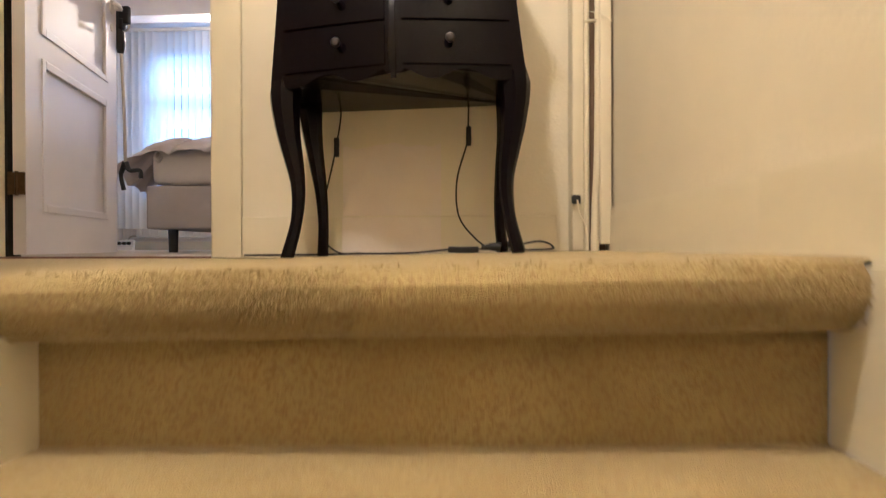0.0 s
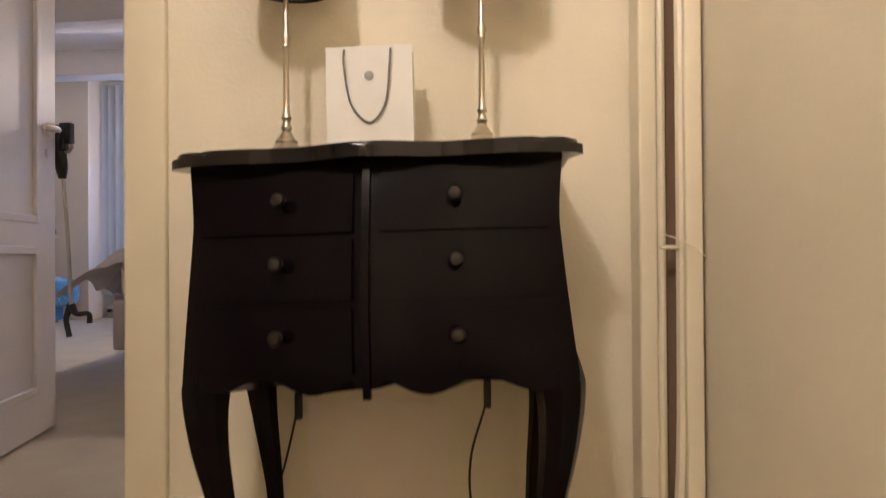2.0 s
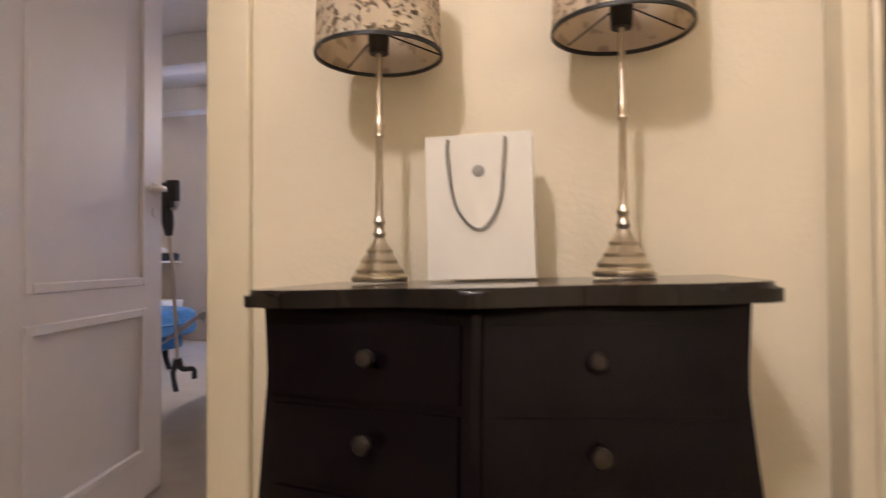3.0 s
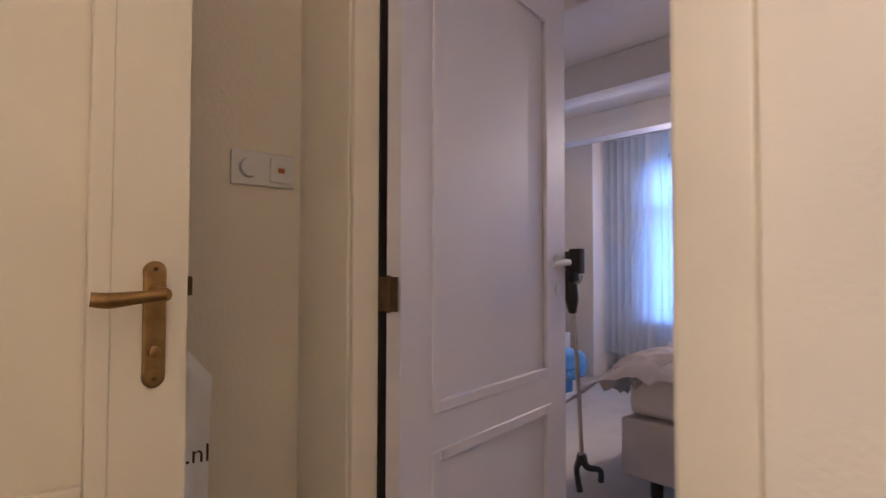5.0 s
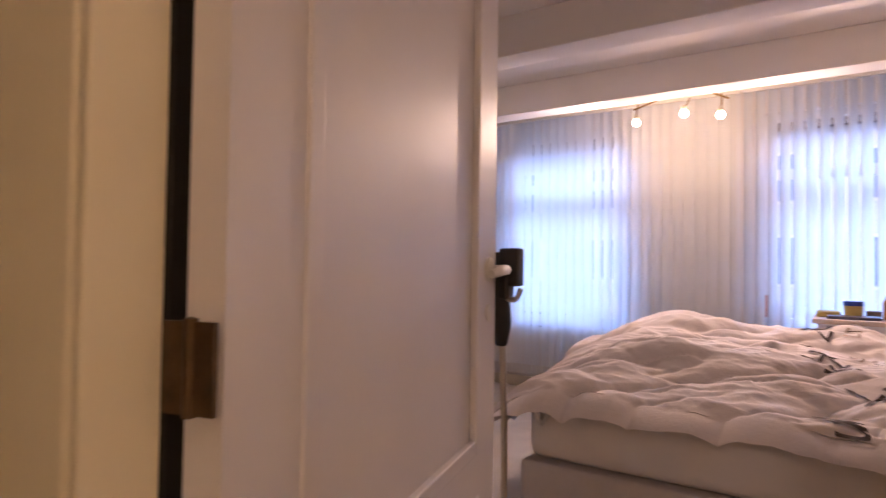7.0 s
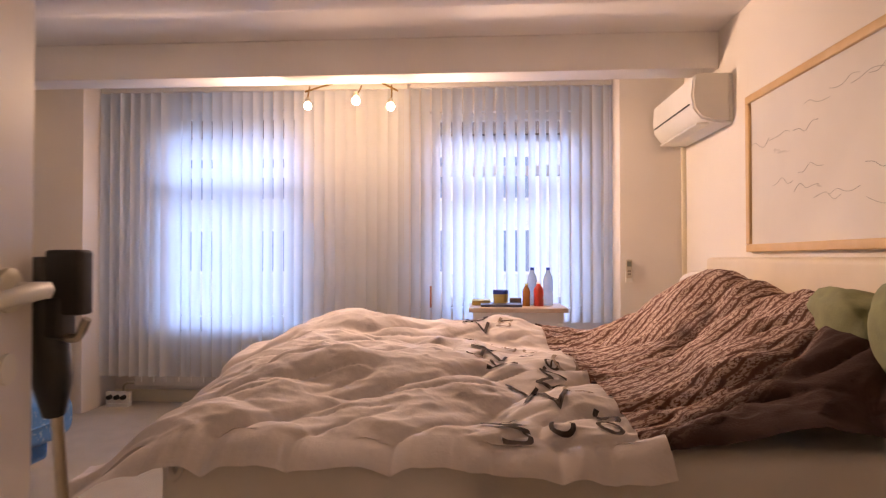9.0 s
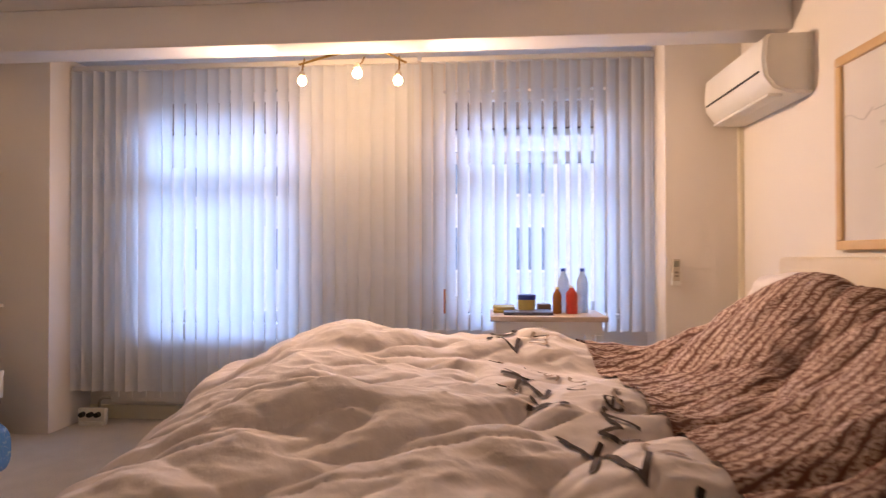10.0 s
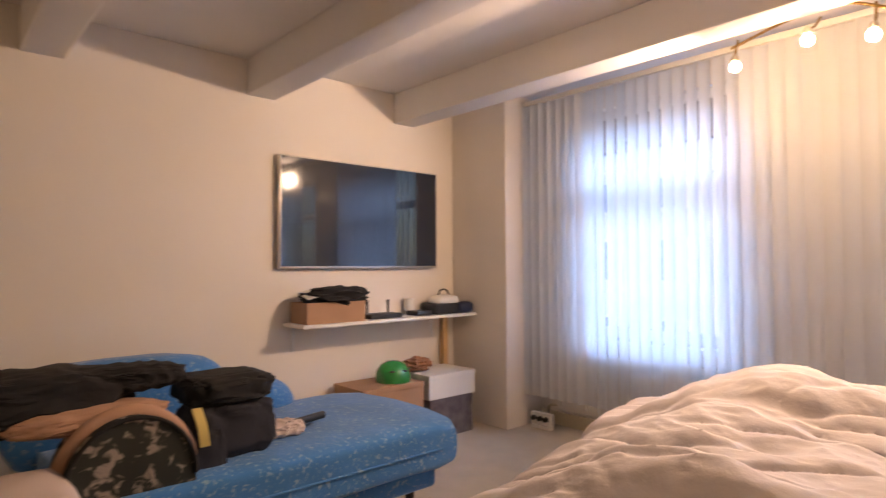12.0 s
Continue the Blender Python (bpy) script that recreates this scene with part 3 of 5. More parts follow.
def blind(name, x0, x1, z0, z1, angle, step, label):
    b = thing(name, pose(x0, 6.90, z1), label, "blinds", "window blinds")
    part("head_rail", bx(0, x1 - x0, -0.022, 0.022, 0.0, 0.035, bevel=0.003), WHITEPL, b)
    me = None
    n = int((x1 - x0) / step)
    for k in range(n + 1):
        if me is None:
            ob = part("slat", slat_mesh(z1 - z0, 0.089), SLAT, b)
            me = ob.data
        else:
            ob = new("slat", me)
            ob.parent = b
        a = angle(k / n) + random.uniform(-7, 7)
        ob.matrix_basis = pose(0.03 + k * (x1 - x0 - 0.06) / n, random.uniform(-0.003, 0.003), 0, 0, random.uniform(-0.15, 0.15), a)
    part("bead_chain", tube(bmesh.new(), [(x1 - x0 - 0.03, -0.03, 0), (x1 - x0 - 0.028, -0.03, -0.8), (x1 - x0 - 0.03, -0.03, -1.4)], 0.002, 6), WHITEPL, b)


blind("vertical_blind", NICHE_L + 0.02, -1.27, 0.25, 2.53, lambda f: 34 if f < 0.22 else -15 if f < 0.68 else 20, 0.083, "white translucent vertical blind slats turned almost shut")
blind("vertical_blind", -1.24, NICHE_R - 0.01, 0.70, 2.53, lambda f: 40, 0.083, "white translucent vertical blind slats turned half open")
# ---- carpet pile along the nosing ----
def pile(x0, x1, count, path):
    """Short tufts standing off a bent strip of carpet."""
    random.seed(3)
    bm = bmesh.new()
    for _ in range(count):
        x, f = random.uniform(x0, x1), random.random() * (len(path) - 1)
        k = int(f)
        (y0, z0), (y1, z1) = path[k], path[k + 1]
        y, z = y0 + (y1 - y0) * (f - k), z0 + (z1 - z0) * (f - k) + rise(x)
        n = Vector((random.uniform(-0.4, 0.4), -(z1 - z0), (y1 - y0))).normalized()
        if n.y > 0:
            n = -n
        n = (n + Vector((random.uniform(-0.5, 0.5), 0, -0.6))).normalized() * random.uniform(0.004, 0.009)
        p = Vector((x, y, z))
        bm.faces.new([bm.verts.new(q) for q in (p - Vector((0.0011, 0, 0)), p + Vector((0.0011, 0, 0)), p + n)])
    return bm


solid("carpet_pile", pile(STAIR_L, STAIR_R, 16000, [(0.922, -0.070), (0.907, -0.042), (0.908, -0.022), (0.922, -0.006), (0.95, 0.0)]), CARPET, "brushed carpet tufts along the stair edge", "carpet", "stuff", soft=False)


# ---- things on the landing ----
def commode():
    c = thing("chest_of_drawers", pose(0.260, 1.925, 0.0115, 0, -1.35, 0), "black lacquered curved chest of six small drawers on tall cabriole legs", "chest")

    def half(z):
        t = (z - 0.42) / 0.4
        return 0.338 - 0.032 * math.sin(min(max(t, 0), 1) * math.pi / 2) + 0.012 * max(0, t - 0.75) * 4

    def front(x, z):
        t = (z - 0.42) / 0.4
        return -0.130 - 0.034 * (1 - min(1, abs(x) / 0.34)) ** 1.25 - 0.052 * math.sin(math.pi * min(max(1 - t, 0), 1) * 0.62) * math.cos(x / 0.36 * math.pi / 2) ** 0.5

    def low(x):
        return 0.456 + 0.015 * math.cos(x * 38 - 0.4 * (1 if x > 0 else -1)) * (1 - 0.3 * abs(x) / 0.33) - 0.010 * (abs(x) / 0.33) ** 3 - (0.016 if abs(x) < 0.02 else 0)

    bm = bmesh.new()
    nx, nz = 48, 14
    g = []
    for i in range(nx + 1):
        f = -1 + 2 * i / nx
        col = []
        for j in range(nz + 1):
            z = low(f * 0.33) + (0.818 - low(f * 0.33)) * j / nz
            x = f * half(z)
            col.append(bm.verts.new((x, front(x, z), z)))
        g.append(col)
    back = [[bm.verts.new((s * half(z), 0.15, z)) for z in [0.45 + 0.368 * j / nz for j in range(nz + 1)]] for s in (-1, 1)]
    cols = g + [back[1], back[0]]
    for a, b in zip(cols, cols[1:] + cols[:1]):
        for j in range(nz):
            bm.faces.new((a[j], b[j], b[j + 1], a[j + 1]))
    bm.faces.new([k[0] for k in cols][::-1]), bm.faces.new([k[-1] for k in cols])
    bmesh.ops.recalc_face_normals(bm, faces=bm.faces)
    part("body", bm, BLACK, c)
    # serpentine top with eared corners
    bm = bmesh.new()
    out = []
    for i in range(41):
        f = -1 + 2 * i / 40
        ear = 0.022 * max(0, (abs(f) - 0.86) / 0.14)
        out.append((f * 0.336, -0.172 - 0.022 * math.cos(f * math.pi * 1.0) * (1 - abs(f)) + ear * 0.6 - 0.008 * math.cos(f * 9)))
    out += [(0.352, -0.13), (0.335, -0.08), (0.338, 0.05), (0.345, 0.158), (-0.345, 0.158), (-0.338, 0.05), (-0.335, -0.08), (-0.352, -0.13)]
    lo = [bm.verts.new((x, y, 0.818)) for x, y in out]
    hi = [bm.verts.new((x, y, 0.842)) for x, y in out]
    bm.faces.new(lo[::-1])
    tf = bm.faces.new(hi)
    for k in range(len(out)):
        q = (k + 1) % len(out)
        bm.faces.new((lo[k], lo[q], hi[q], hi[k]))
    bmesh.ops.bevel(bm, geom=list(tf.edges), offset=0.008, segments=3, affect="EDGES")
    part("top", bm, BLACKTOP, c, "glossy black serpentine top")
    # drawers and their knobs
    for s in (-1, 1):
        for z0, z1, zk in ((0.70, 0.795, 0.755), (0.592, 0.688, 0.652), (0.478, 0.58, 0.536)):
            x0, x1 = sorted((s * 0.022, s * 0.292))
            bm = bmesh.new()
            sheet(bm, lambda u, v: (x0 + (x1 - x0) * u, front(x0 + (x1 - x0) * u, z0 + (z1 - z0) * v) - 0.006, z0 + (z1 - z0) * v), 14, 5)
            edge = [e for e in bm.edges if e.is_boundary]
            ext = bmesh.ops.extrude_edge_only(bm, edges=edge)["geom"]
            for v in [e for e in ext if isinstance(e, bmesh.types.BMVert)]:
                v.co.y += 0.010
            bmesh.ops.recalc_face_normals(bm, faces=bm.faces)
            d = part("drawer", bm, BLACK, c)
            y = front(s * 0.143, zk) - 0.006
            part("knob", lathe(bmesh.new(), [(0.006, 0.0), (0.005, -0.010), (0.011, -0.016), (0.0125, -0.022), (0.009, -0.028), (0.0, -0.030)], 18, (s * 0.143, y, zk), "Y"), KNOB, d, "round dark pewter knob")
    bm = bmesh.new()
    sheet(bm, lambda u, v: (-0.006 + 0.012 * u, front(0, 0.44 + 0.375 * v) - 0.009, 0.44 + 0.375 * v), 1, 10, 0.012)
    part("centre_bead", bm, BLACK, c)
    # legs
    for s in (-1, 1):
        pts = [(s * 0.284, -0.115, 0.54), (s * 0.303, -0.122, 0.44), (s * 0.298, -0.126, 0.34), (s * 0.277, -0.122, 0.2), (s * 0.281, -0.130, 0.10), (s * 0.302, -0.155, 0.0)]
        part("leg", tube(bmesh.new(), pts, 0.03, 8, 6, [0.03, 0.043, 0.033, 0.020, 0.016, 0.018]), BLACK, c)
        pts = [(s * 0.30, 0.11, 0.52), (s * 0.302, 0.11, 0.44), (s * 0.292, 0.105, 0.34), (s * 0.272, 0.095, 0.2), (s * 0.266, 0.09, 0.10), (s * 0.272, 0.095, 0.0)]
        part("leg", tube(bmesh.new(), pts, 0.03, 8, 6, [0.03, 0.038, 0.028, 0.019, 0.016, 0.017]), BLACK, c)
    return c


commode()


def table_lamp(x, y, z, label):
    L = thing("table_lamp", pose(x, y, z), label, "lamp", "lamps on the chest")
    prof = [(0.0, 0), (0.046, 0.0), (0.048, 0.004), (0.047, 0.009), (0.040, 0.014), (0.0405, 0.020), (0.0385, 0.022), (0.031, 0.030), (0.0315, 0.036), (0.0295, 0.038), (0.022, 0.047), (0.0225, 0.053), (0.0205, 0.055), (0.0125, 0.065), (0.009, 0.072), (0.0, 0.076)]
    part("base", lathe(bmesh.new(), prof, 32), SILVER, L, "stepped brushed nickel foot")
    stem = [(0.007, 0.07), (0.0115, 0.080), (0.008, 0.088), (0.0075, 0.094), (0.0105, 0.100), (0.007, 0.110), (0.0062, 0.125), (0.0055, 0.24), (0.0085, 0.245), (0.0068, 0.252), (0.010, 0.262), (0.0068, 0.272), (0.0055, 0.28), (0.0052, 0.40), (0.0, 0.405)]
    part("stem", lathe(bmesh.new(), stem, 18), SILVER, L)
    part("holder", lathe(bmesh.new(), [(0.016, 0.385), (0.018, 0.41), (0.016, 0.45), (0.0, 0.452)], 18), RUBBER, L)
    shade = bmesh.new()
    n = 40
    r0, r1, z0, z1 = 0.107, 0.102, 0.382, 0.525
    rings = [[shade.verts.new((r * math.cos(2 * math.pi * k / n), r * math.sin(2 * math.pi * k / n), zz)) for k in range(n)] for r, zz in ((r0, z0), (r1, z1))]
    for k in range(n):
        shade.faces.new((rings[0][k], rings[0][(k + 1) % n], rings[1][(k + 1) % n], rings[1][k]))
    sh = part("shade", shade, SHADE, L, "cream drum shade printed with dark scroll marks")
    inner = bmesh.new()
    rings = [[inner.verts.new(((r - 0.002) * math.cos(2 * math.pi * k / n), (r - 0.002) * math.sin(2 * math.pi * k / n), zz)) for k in range(n)] for r, zz in ((r0, z0), (r1, z1))]
    for k in range(n):
        inner.faces.new((rings[0][k], rings[1][k], rings[1][(k + 1) % n], rings[0][(k + 1) % n]))
    part("lining", inner, SHADEIN, sh)
    for r, zz in ((r0, z0), (r1, z1)):
        part("rim", lathe(bmesh.new(), [(r - 0.003, zz - 0.003), (r + 0.0015, zz - 0.003), (r + 0.0015, zz + 0.003), (r - 0.003, zz + 0.003), (r - 0.003, zz - 0.003)], n, capped=False), RUBBER, sh)
    sp = bmesh.new()
    for k in range(3):
        a = 2 * math.pi * k / 3 + 0.4
        tube(sp, [(0.01 * math.cos(a), 0.01 * math.sin(a), 0.42), (r0 * math.cos(a), r0 * math.sin(a), 0.388)], 0.0015, 6, 2)
    part("spider", sp, RUBBER, sh)
    return L


table_lamp(0.03, 1.975, 0.851, "brushed nickel table lamp with a printed drum shade, unlit")
table_lamp(0.425, 1.99, 0.860, "brushed nickel table lamp with a printed drum shade, unlit")


def gift_bag():
    b = thing("paper_bag", pose(0.205, 1.99, 0.8565, 0, -1.3, 3), "white paper carrier bag with grey cord handles on the chest", "bag")
    bm = bmesh.new()
    w, d, h, g = 0.086, 0.032, 0.232, 0.0
    lo = [(-w, -d), (w, -d), (w, d), (-w, d)]
    mid = [(-w, -d), (w, -d), (w - 0.012, 0), (w, d), (-w, d), (-w + 0.012, 0)]
    rows = []
    for z, k in ((0, 0), (0.05, 0.2), (0.15, 0.6), (h, 1.0)):
        dd = d * (1 - 0.25 * k)
        rows.append([bm.verts.new(p) for p in ((-w, -dd, z), (0, -dd - 0.002 * k, z), (w, -dd, z), (w - 0.014 * k, 0, z), (w, dd, z), (-w, dd, z), (-w + 0.014 * k, 0, z))])
    for a, c in zip(rows, rows[1:]):
        for k in range(7):
            bm.faces.new((a[k], a[(k + 1) % 7], c[(k + 1) % 7], c[k]))
    bm.faces.new(rows[0][::-1])
    bmesh.ops.recalc_face_normals(bm, faces=bm.faces)
    bmesh.ops.solidify(bm, geom=bm.faces[:], thickness=0.0012)
    part("body", bm, PAPERBAG, b, soft=False)
    for y in (-0.030, 0.026):
        part("handle", tube(bmesh.new(), [(-0.048, y, 0.224), (-0.048, y - 0.006, 0.19), (-0.036, y - 0.005, 0.115), (0.0, y - 0.004, 0.078), (0.032, y - 0.005, 0.115), (0.042, y - 0.006, 0.19), (0.044, y, 0.224)], 0.0022, 8), CORD, b, "grey twisted cord")
    bm = lathe(bmesh.new(), [(0.0, 0), (0.0095, 0.0), (0.0085, -0.0006), (0.0, -0.0006)], 20, (0.0, -0.0283, 0.172), "Y")
    part("emblem", bm, GREYMARK, b)


gift_bag()


def cable(name, pts, label, r=0.0026, switch=None, plug=None):
    c = thing(name, pose(0, 0, 0), label, "cable")
    part("cord", tube(bmesh.new(), pts, r, 6, 10), RUBBER, c)
    if switch:
        part("switch", bx(switch[0] - 0.008, switch[0] + 0.008, switch[1] - 0.007, switch[1] + 0.007, switch[2] - 0.03, switch[2] + 0.03, bevel=0.005), RUBBER, c)
    if plug:
        bm = tube(bmesh.new(), [plug, (plug[0] + 0.03, plug[1] - 0.01, plug[2] + 0.002), (plug[0] + 0.055, plug[1] - 0.012, plug[2])], 0.012, 10, 4, [0.006, 0.012, 0.014])
        part("plug", bm, RUBBER, c)


cable("lamp_cable", [(0.44, 2.075, 0.84), (0.435, 2.078, 0.6), (0.43, 2.075, 0.42), (0.428, 2.07, 0.36), (0.395, 2.065, 0.24), (0.40, 2.06, 0.13), (0.45, 2.05, 0.06), (0.50, 2.04, 0.026), (0.53, 2.02, 0.024)],
      "black lamp cord with an inline switch hanging to the floor", switch=(0.431, 2.073, 0.375))
cable("lamp_cable", [(0.03, 2.075, 0.84), (0.035, 2.078, 0.5), (0.02, 2.075, 0.36), (-0.01, 2.07, 0.22), (-0.035, 2.065, 0.13), (-0.02, 2.06, 0.06), (0.03, 2.05, 0.018), (0.1, 2.05, 0.016)],
      "black lamp cord with an inline switch hanging to the floor", switch=(0.02, 2.072, 0.345))
cable("floor_cable", [(-0.27, 2.06, 0.010), (-0.1, 2.062, 0.011), (0.1, 2.055, 0.014), (0.25, 2.06, 0.016), (0.40, 2.05, 0.028), (0.52, 2.03, 0.028), (0.64, 2.03, 0.05), (0.68, 2.0, 0.03), (0.62, 1.97, 0.025), (0.55, 1.99, 0.025)],
      "black cable along the skirting with a loop", 0.003, plug=(0.47, 2.0, 0.032))
cable("extension_plug", [(0.37, 2.02, 0.026), (0.42, 2.015, 0.025), (0.46, 2.01, 0.026)], "black flat plug on the carpet", 0.009, plug=(0.53, 2.03, 0.04))


def switch_plate():
    s = thing("light_switch", pose(LEFT, 2.0, 1.383, 0, 0, 0), "double cream switch plate with dimmer knob and pilot light", "switch")
    part("plate", bx(0, 0.009, -0.082, 0.082, -0.042, 0.042, bevel=0.004), WHITEPL, s)
    part("dimmer", lathe(bmesh.new(), [(0.024, 0.009), (0.022, 0.022), (0.0, 0.023)], 24, (0, -0.04, 0), "X"), WHITEPL, s)
    part("rocker", bx(0.009, 0.015, 0.014, 0.068, -0.03, 0.03, bevel=0.002), WHITEPL, s)
    part("pilot", bx(0.015, 0.0165, 0.034, 0.05, -0.006, 0.006), mat("amber_lens", (0.45, 0.12, 0.03), 0.3), s, "small amber pilot lens")


switch_plate()


def carrier_bag():
    b = thing("plastic_bag", pose(-1.16, 1.70, 0.0), "white plastic carrier bag hanging behind the open door", "bag")
    bm = bmesh.new()

    def f(u, v):
        y = -0.06 + 0.19 * u * (0.30 + 0.70 * min(1, v * 4))
        x = 0.02 * math.sin(u * 9 + v * 3) + 0.05 * v * math.sin(u * math.pi)
        return (x, y - 0.03, 1.09 - 0.60 * v + 0.01 * math.sin(12 * u))
    sheet(bm, f, 22, 20, 0.003)
    part("body", bm, PAPERBAG, b)
    part("strap", tube(bmesh.new(), [(0.0, -0.06, 1.08), (0.05, -0.08, 1.12), (0.10, -0.085, 1.10), (0.125, -0.085, 1.095)], 0.006, 6), PAPERBAG, b)
    fc = bpy.data.curves.new("lettering", "FONT")
    fc.body, fc.size, fc.extrude = ".nl", 0.045, 0.0005
    ob = new("lettering", fc)
    me = bpy.data.meshes.new_from_object(ob.evaluated_get(bpy.context.evaluated_depsgraph_get()))
    bpy.data.objects.remove(ob)
    me.materials.append(INK)
    t = new("lettering", me)
    t.parent = b
    t.matrix_basis = pose(0.066, 0.030, 0.80, 90, 0, 82)
    tagged(t, "dark letters")


carrier_bag()


def grabber():
    g = thing("reaching_grabber", pose(-1.284, 3.050, -0.04, 0, 0, 0), "black and aluminium reaching grabber hung on the door handle", "grabber")
    part("tube", tube(bmesh.new(), [(0.0, 0.01, 1.12), (-0.02, 0.07, 0.80), (-0.05, 0.13, 0.50)], 0.0075, 12), SILVER, g, "aluminium tube")
    bm = bmesh.new()
    tube(bm, [(-0.01, 0.0, 1.24), (-0.005, 0.0, 1.17), (0.0, 0.01, 1.08), (-0.004, 0.02, 1.03)], 0.02, 10, 6, [0.018, 0.026, 0.024, 0.014])
    box(bm, 0.005, 0.055, -0.014, 0.014, 1.165, 1.25, 0.006)
    box(bm, -0.03, 0.03, -0.018, 0.018, 1.135, 1.19, 0.008)
    part("grip", bm, RUBBER, g, "black pistol grip")
    part("trigger", tube(bmesh.new(), [(0.01, 0.0, 1.14), (0.04, 0.0, 1.135), (0.055, 0.0, 1.16)], 0.006, 8), SILVER, g)
    for s in (-1, 1):
        part("jaw", tube(bmesh.new(), [(-0.05, 0.13, 0.51), (-0.05 + s * 0.02, 0.135, 0.47), (-0.05 + s * 0.05 + 0.02, 0.14, 0.455 + s * 0.015), (-0.05 + s * 0.045 + 0.03, 0.14, 0.40 + s * 0.03)], 0.01, 8, 6, [0.016, 0.012, 0.01, 0.011]), RUBBER, g)


grabber()


# ---- bed ----
BX0, BX1, BY0, BY1 = -1.66, 0.66, 3.93, 5.75


def bump(x, y, cx, cy, rx, ry, h):
    return h * math.exp(-((x - cx) / rx) ** 2 - ((y - cy) / ry) ** 2)


def cover_height(x, y):
    """Height of the rumpled bedding over the floor."""
    z = 0.715
    z += bump(x, y, -1.10, 5.35, 0.46, 0.35, 0.14) + bump(x, y, -0.58, 5.45, 0.30, 0.22, 0.12)
    z += bump(x, y, -0.75, 4.75, 0.45, 0.28, 0.09) + bump(x, y, -1.15, 4.5, 0.3, 0.22, 0.07)
    z += bump(x, y, 0.42, 5.25, 0.42, 0.42, 0.36) + bump(x, y, 0.62, 4.5, 0.40, 0.45, 0.30)
    z += bump(x, y, 0.05, 4.35, 0.3, 0.3, 0.06) + bump(x, y, -1.50, 5.25, 0.30, 0.45, 0.10) + bump(x, y, -1.45, 4.6, 0.25, 0.5, 0.06)
    z -= 0.05 * math.exp(-max(0.0, y - BY0) / 0.10) + 0.02 * math.exp(-max(0.0, x - BX0) / 0.10)
    p = Vector((x * 1.3, y * 1.3, 0))
    z += 0.030 * noise.fractal(p * 2.2, 0.9, 2.0, 3)
    w = x * 0.35 + y * 0.95 + 0.18 * noise.noise(Vector((x * 2, y * 2, 3)))
    z += 0.020 * abs(math.sin(w * 11)) ** 0.6 * (0.5 + 0.5 * noise.noise(Vector((x * 1.7, y * 1.7, 9))))
    z += 0.016 * noise.ridged_multi_fractal(Vector((x * 2.2, y * 4.0, 1)), 0.8, 2.0, 4, 1.0, 2.0)
    z += 0.007 * noise.fractal(Vector((x * 3, y * 8 - x * 2, 4)), 0.9, 2.0, 3)
    z -= 0.030 * (1 - abs(noise.noise(Vector((x * 1.1 + y * 0.4, y * 3.6 - x * 1.2, 6))))) ** 8
    z -= 0.014 * (1 - abs(noise.noise(Vector((x * 1.6, y * 7.0 - x * 2.8, 8))))) ** 8
    return z


def draped(x0, x1, y0, y1, lift, nu, nv, hang_y=0.0, hang_x=0.0, wob=0.03, slant=0.0):
    """Cloth over the bed that falls past its near side and its foot."""
    bm = bmesh.new()

    def f(u, v):
        x = x0 - hang_x + (x1 - x0 + hang_x) * u
        y = y0 - hang_y + (y1 - y0 + hang_y) * v
        x -= slant * v * (1 - u)
        edge = wob * noise.noise(Vector((x * 3, y * 3, 5))) + 0.014 * math.sin(x * 17 + 3 * noise.noise(Vector((x * 2, 0, 1)))) * (y < y0)
        left = x0 - slant
        z = cover_height(max(x, left), max(y, y0)) + lift
        dy, dx = max(0.0, y0 - y), max(0.0, left - x)
        d = math.hypot(dx, dy)
        if d > 0:
            fall = d if d > 0.1 else d * d / 0.1 * 0.5 + d * 0.5
            z -= fall * (0.62 + 0.4 * noise.noise(Vector((x * 2.3, y * 2.3, 2))))
            y = max(y, y0 - 0.62 * dy - 0.05 * math.sin(min(dy * 12, 1.57)) + edge) if dy > 0 else y
            x = left - 0.70 * dx - 0.05 * math.sin(min(dx * 12, 1.57)) + edge if dx > 0 else x
        return (x, y, z)
    return sheet(bm, f, nu, nv, 0.0)


def bed():
    b = thing("box_spring_bed", pose(0, 0, 0), "upholstered box-spring bed with thick white mattress and cream headboard", "bed")
    part("base", bx(BX0, BX1, BY0, BY1, 0.15, 0.43, bevel=0.02), BOXSPRING, b)
    part("mattress", bx(BX0 + 0.02, BX1, BY0 + 0.02, BY1, 0.435, 0.67, bevel=0.06), SHEET, b, "thick white fitted mattress")
    part("headboard", bx(BX1 + 0.01, HEADW - 0.002, BY0 - 0.2, BY1 + 0.25, 0.05, 1.20, bevel=0.03), mat("cream_leatherette", (0.72, 0.62, 0.47), 0.5, scale=4, fine=0.1), b, "padded cream headboard")
    for x in (BX0 + 0.12, 0.5):
        for y in (BY0 + 0.12, BY1 - 0.12):
            part("leg", lathe(bmesh.new(), [(0.028, 0.0), (0.032, 0.15)], 16, (x, y, 0)), RUBBER, b)
    part("strap", tube(bmesh.new(), [(BX0 + 0.07, BY0 + 0.03, 0.64), (BX0 + 0.075, BY0 - 0.015, 0.61), (BX0 + 0.09, BY0 - 0.01, 0.585), (BX0 + 0.10, BY0 + 0.02, 0.62)], 0.012, 6), SHEET, b)


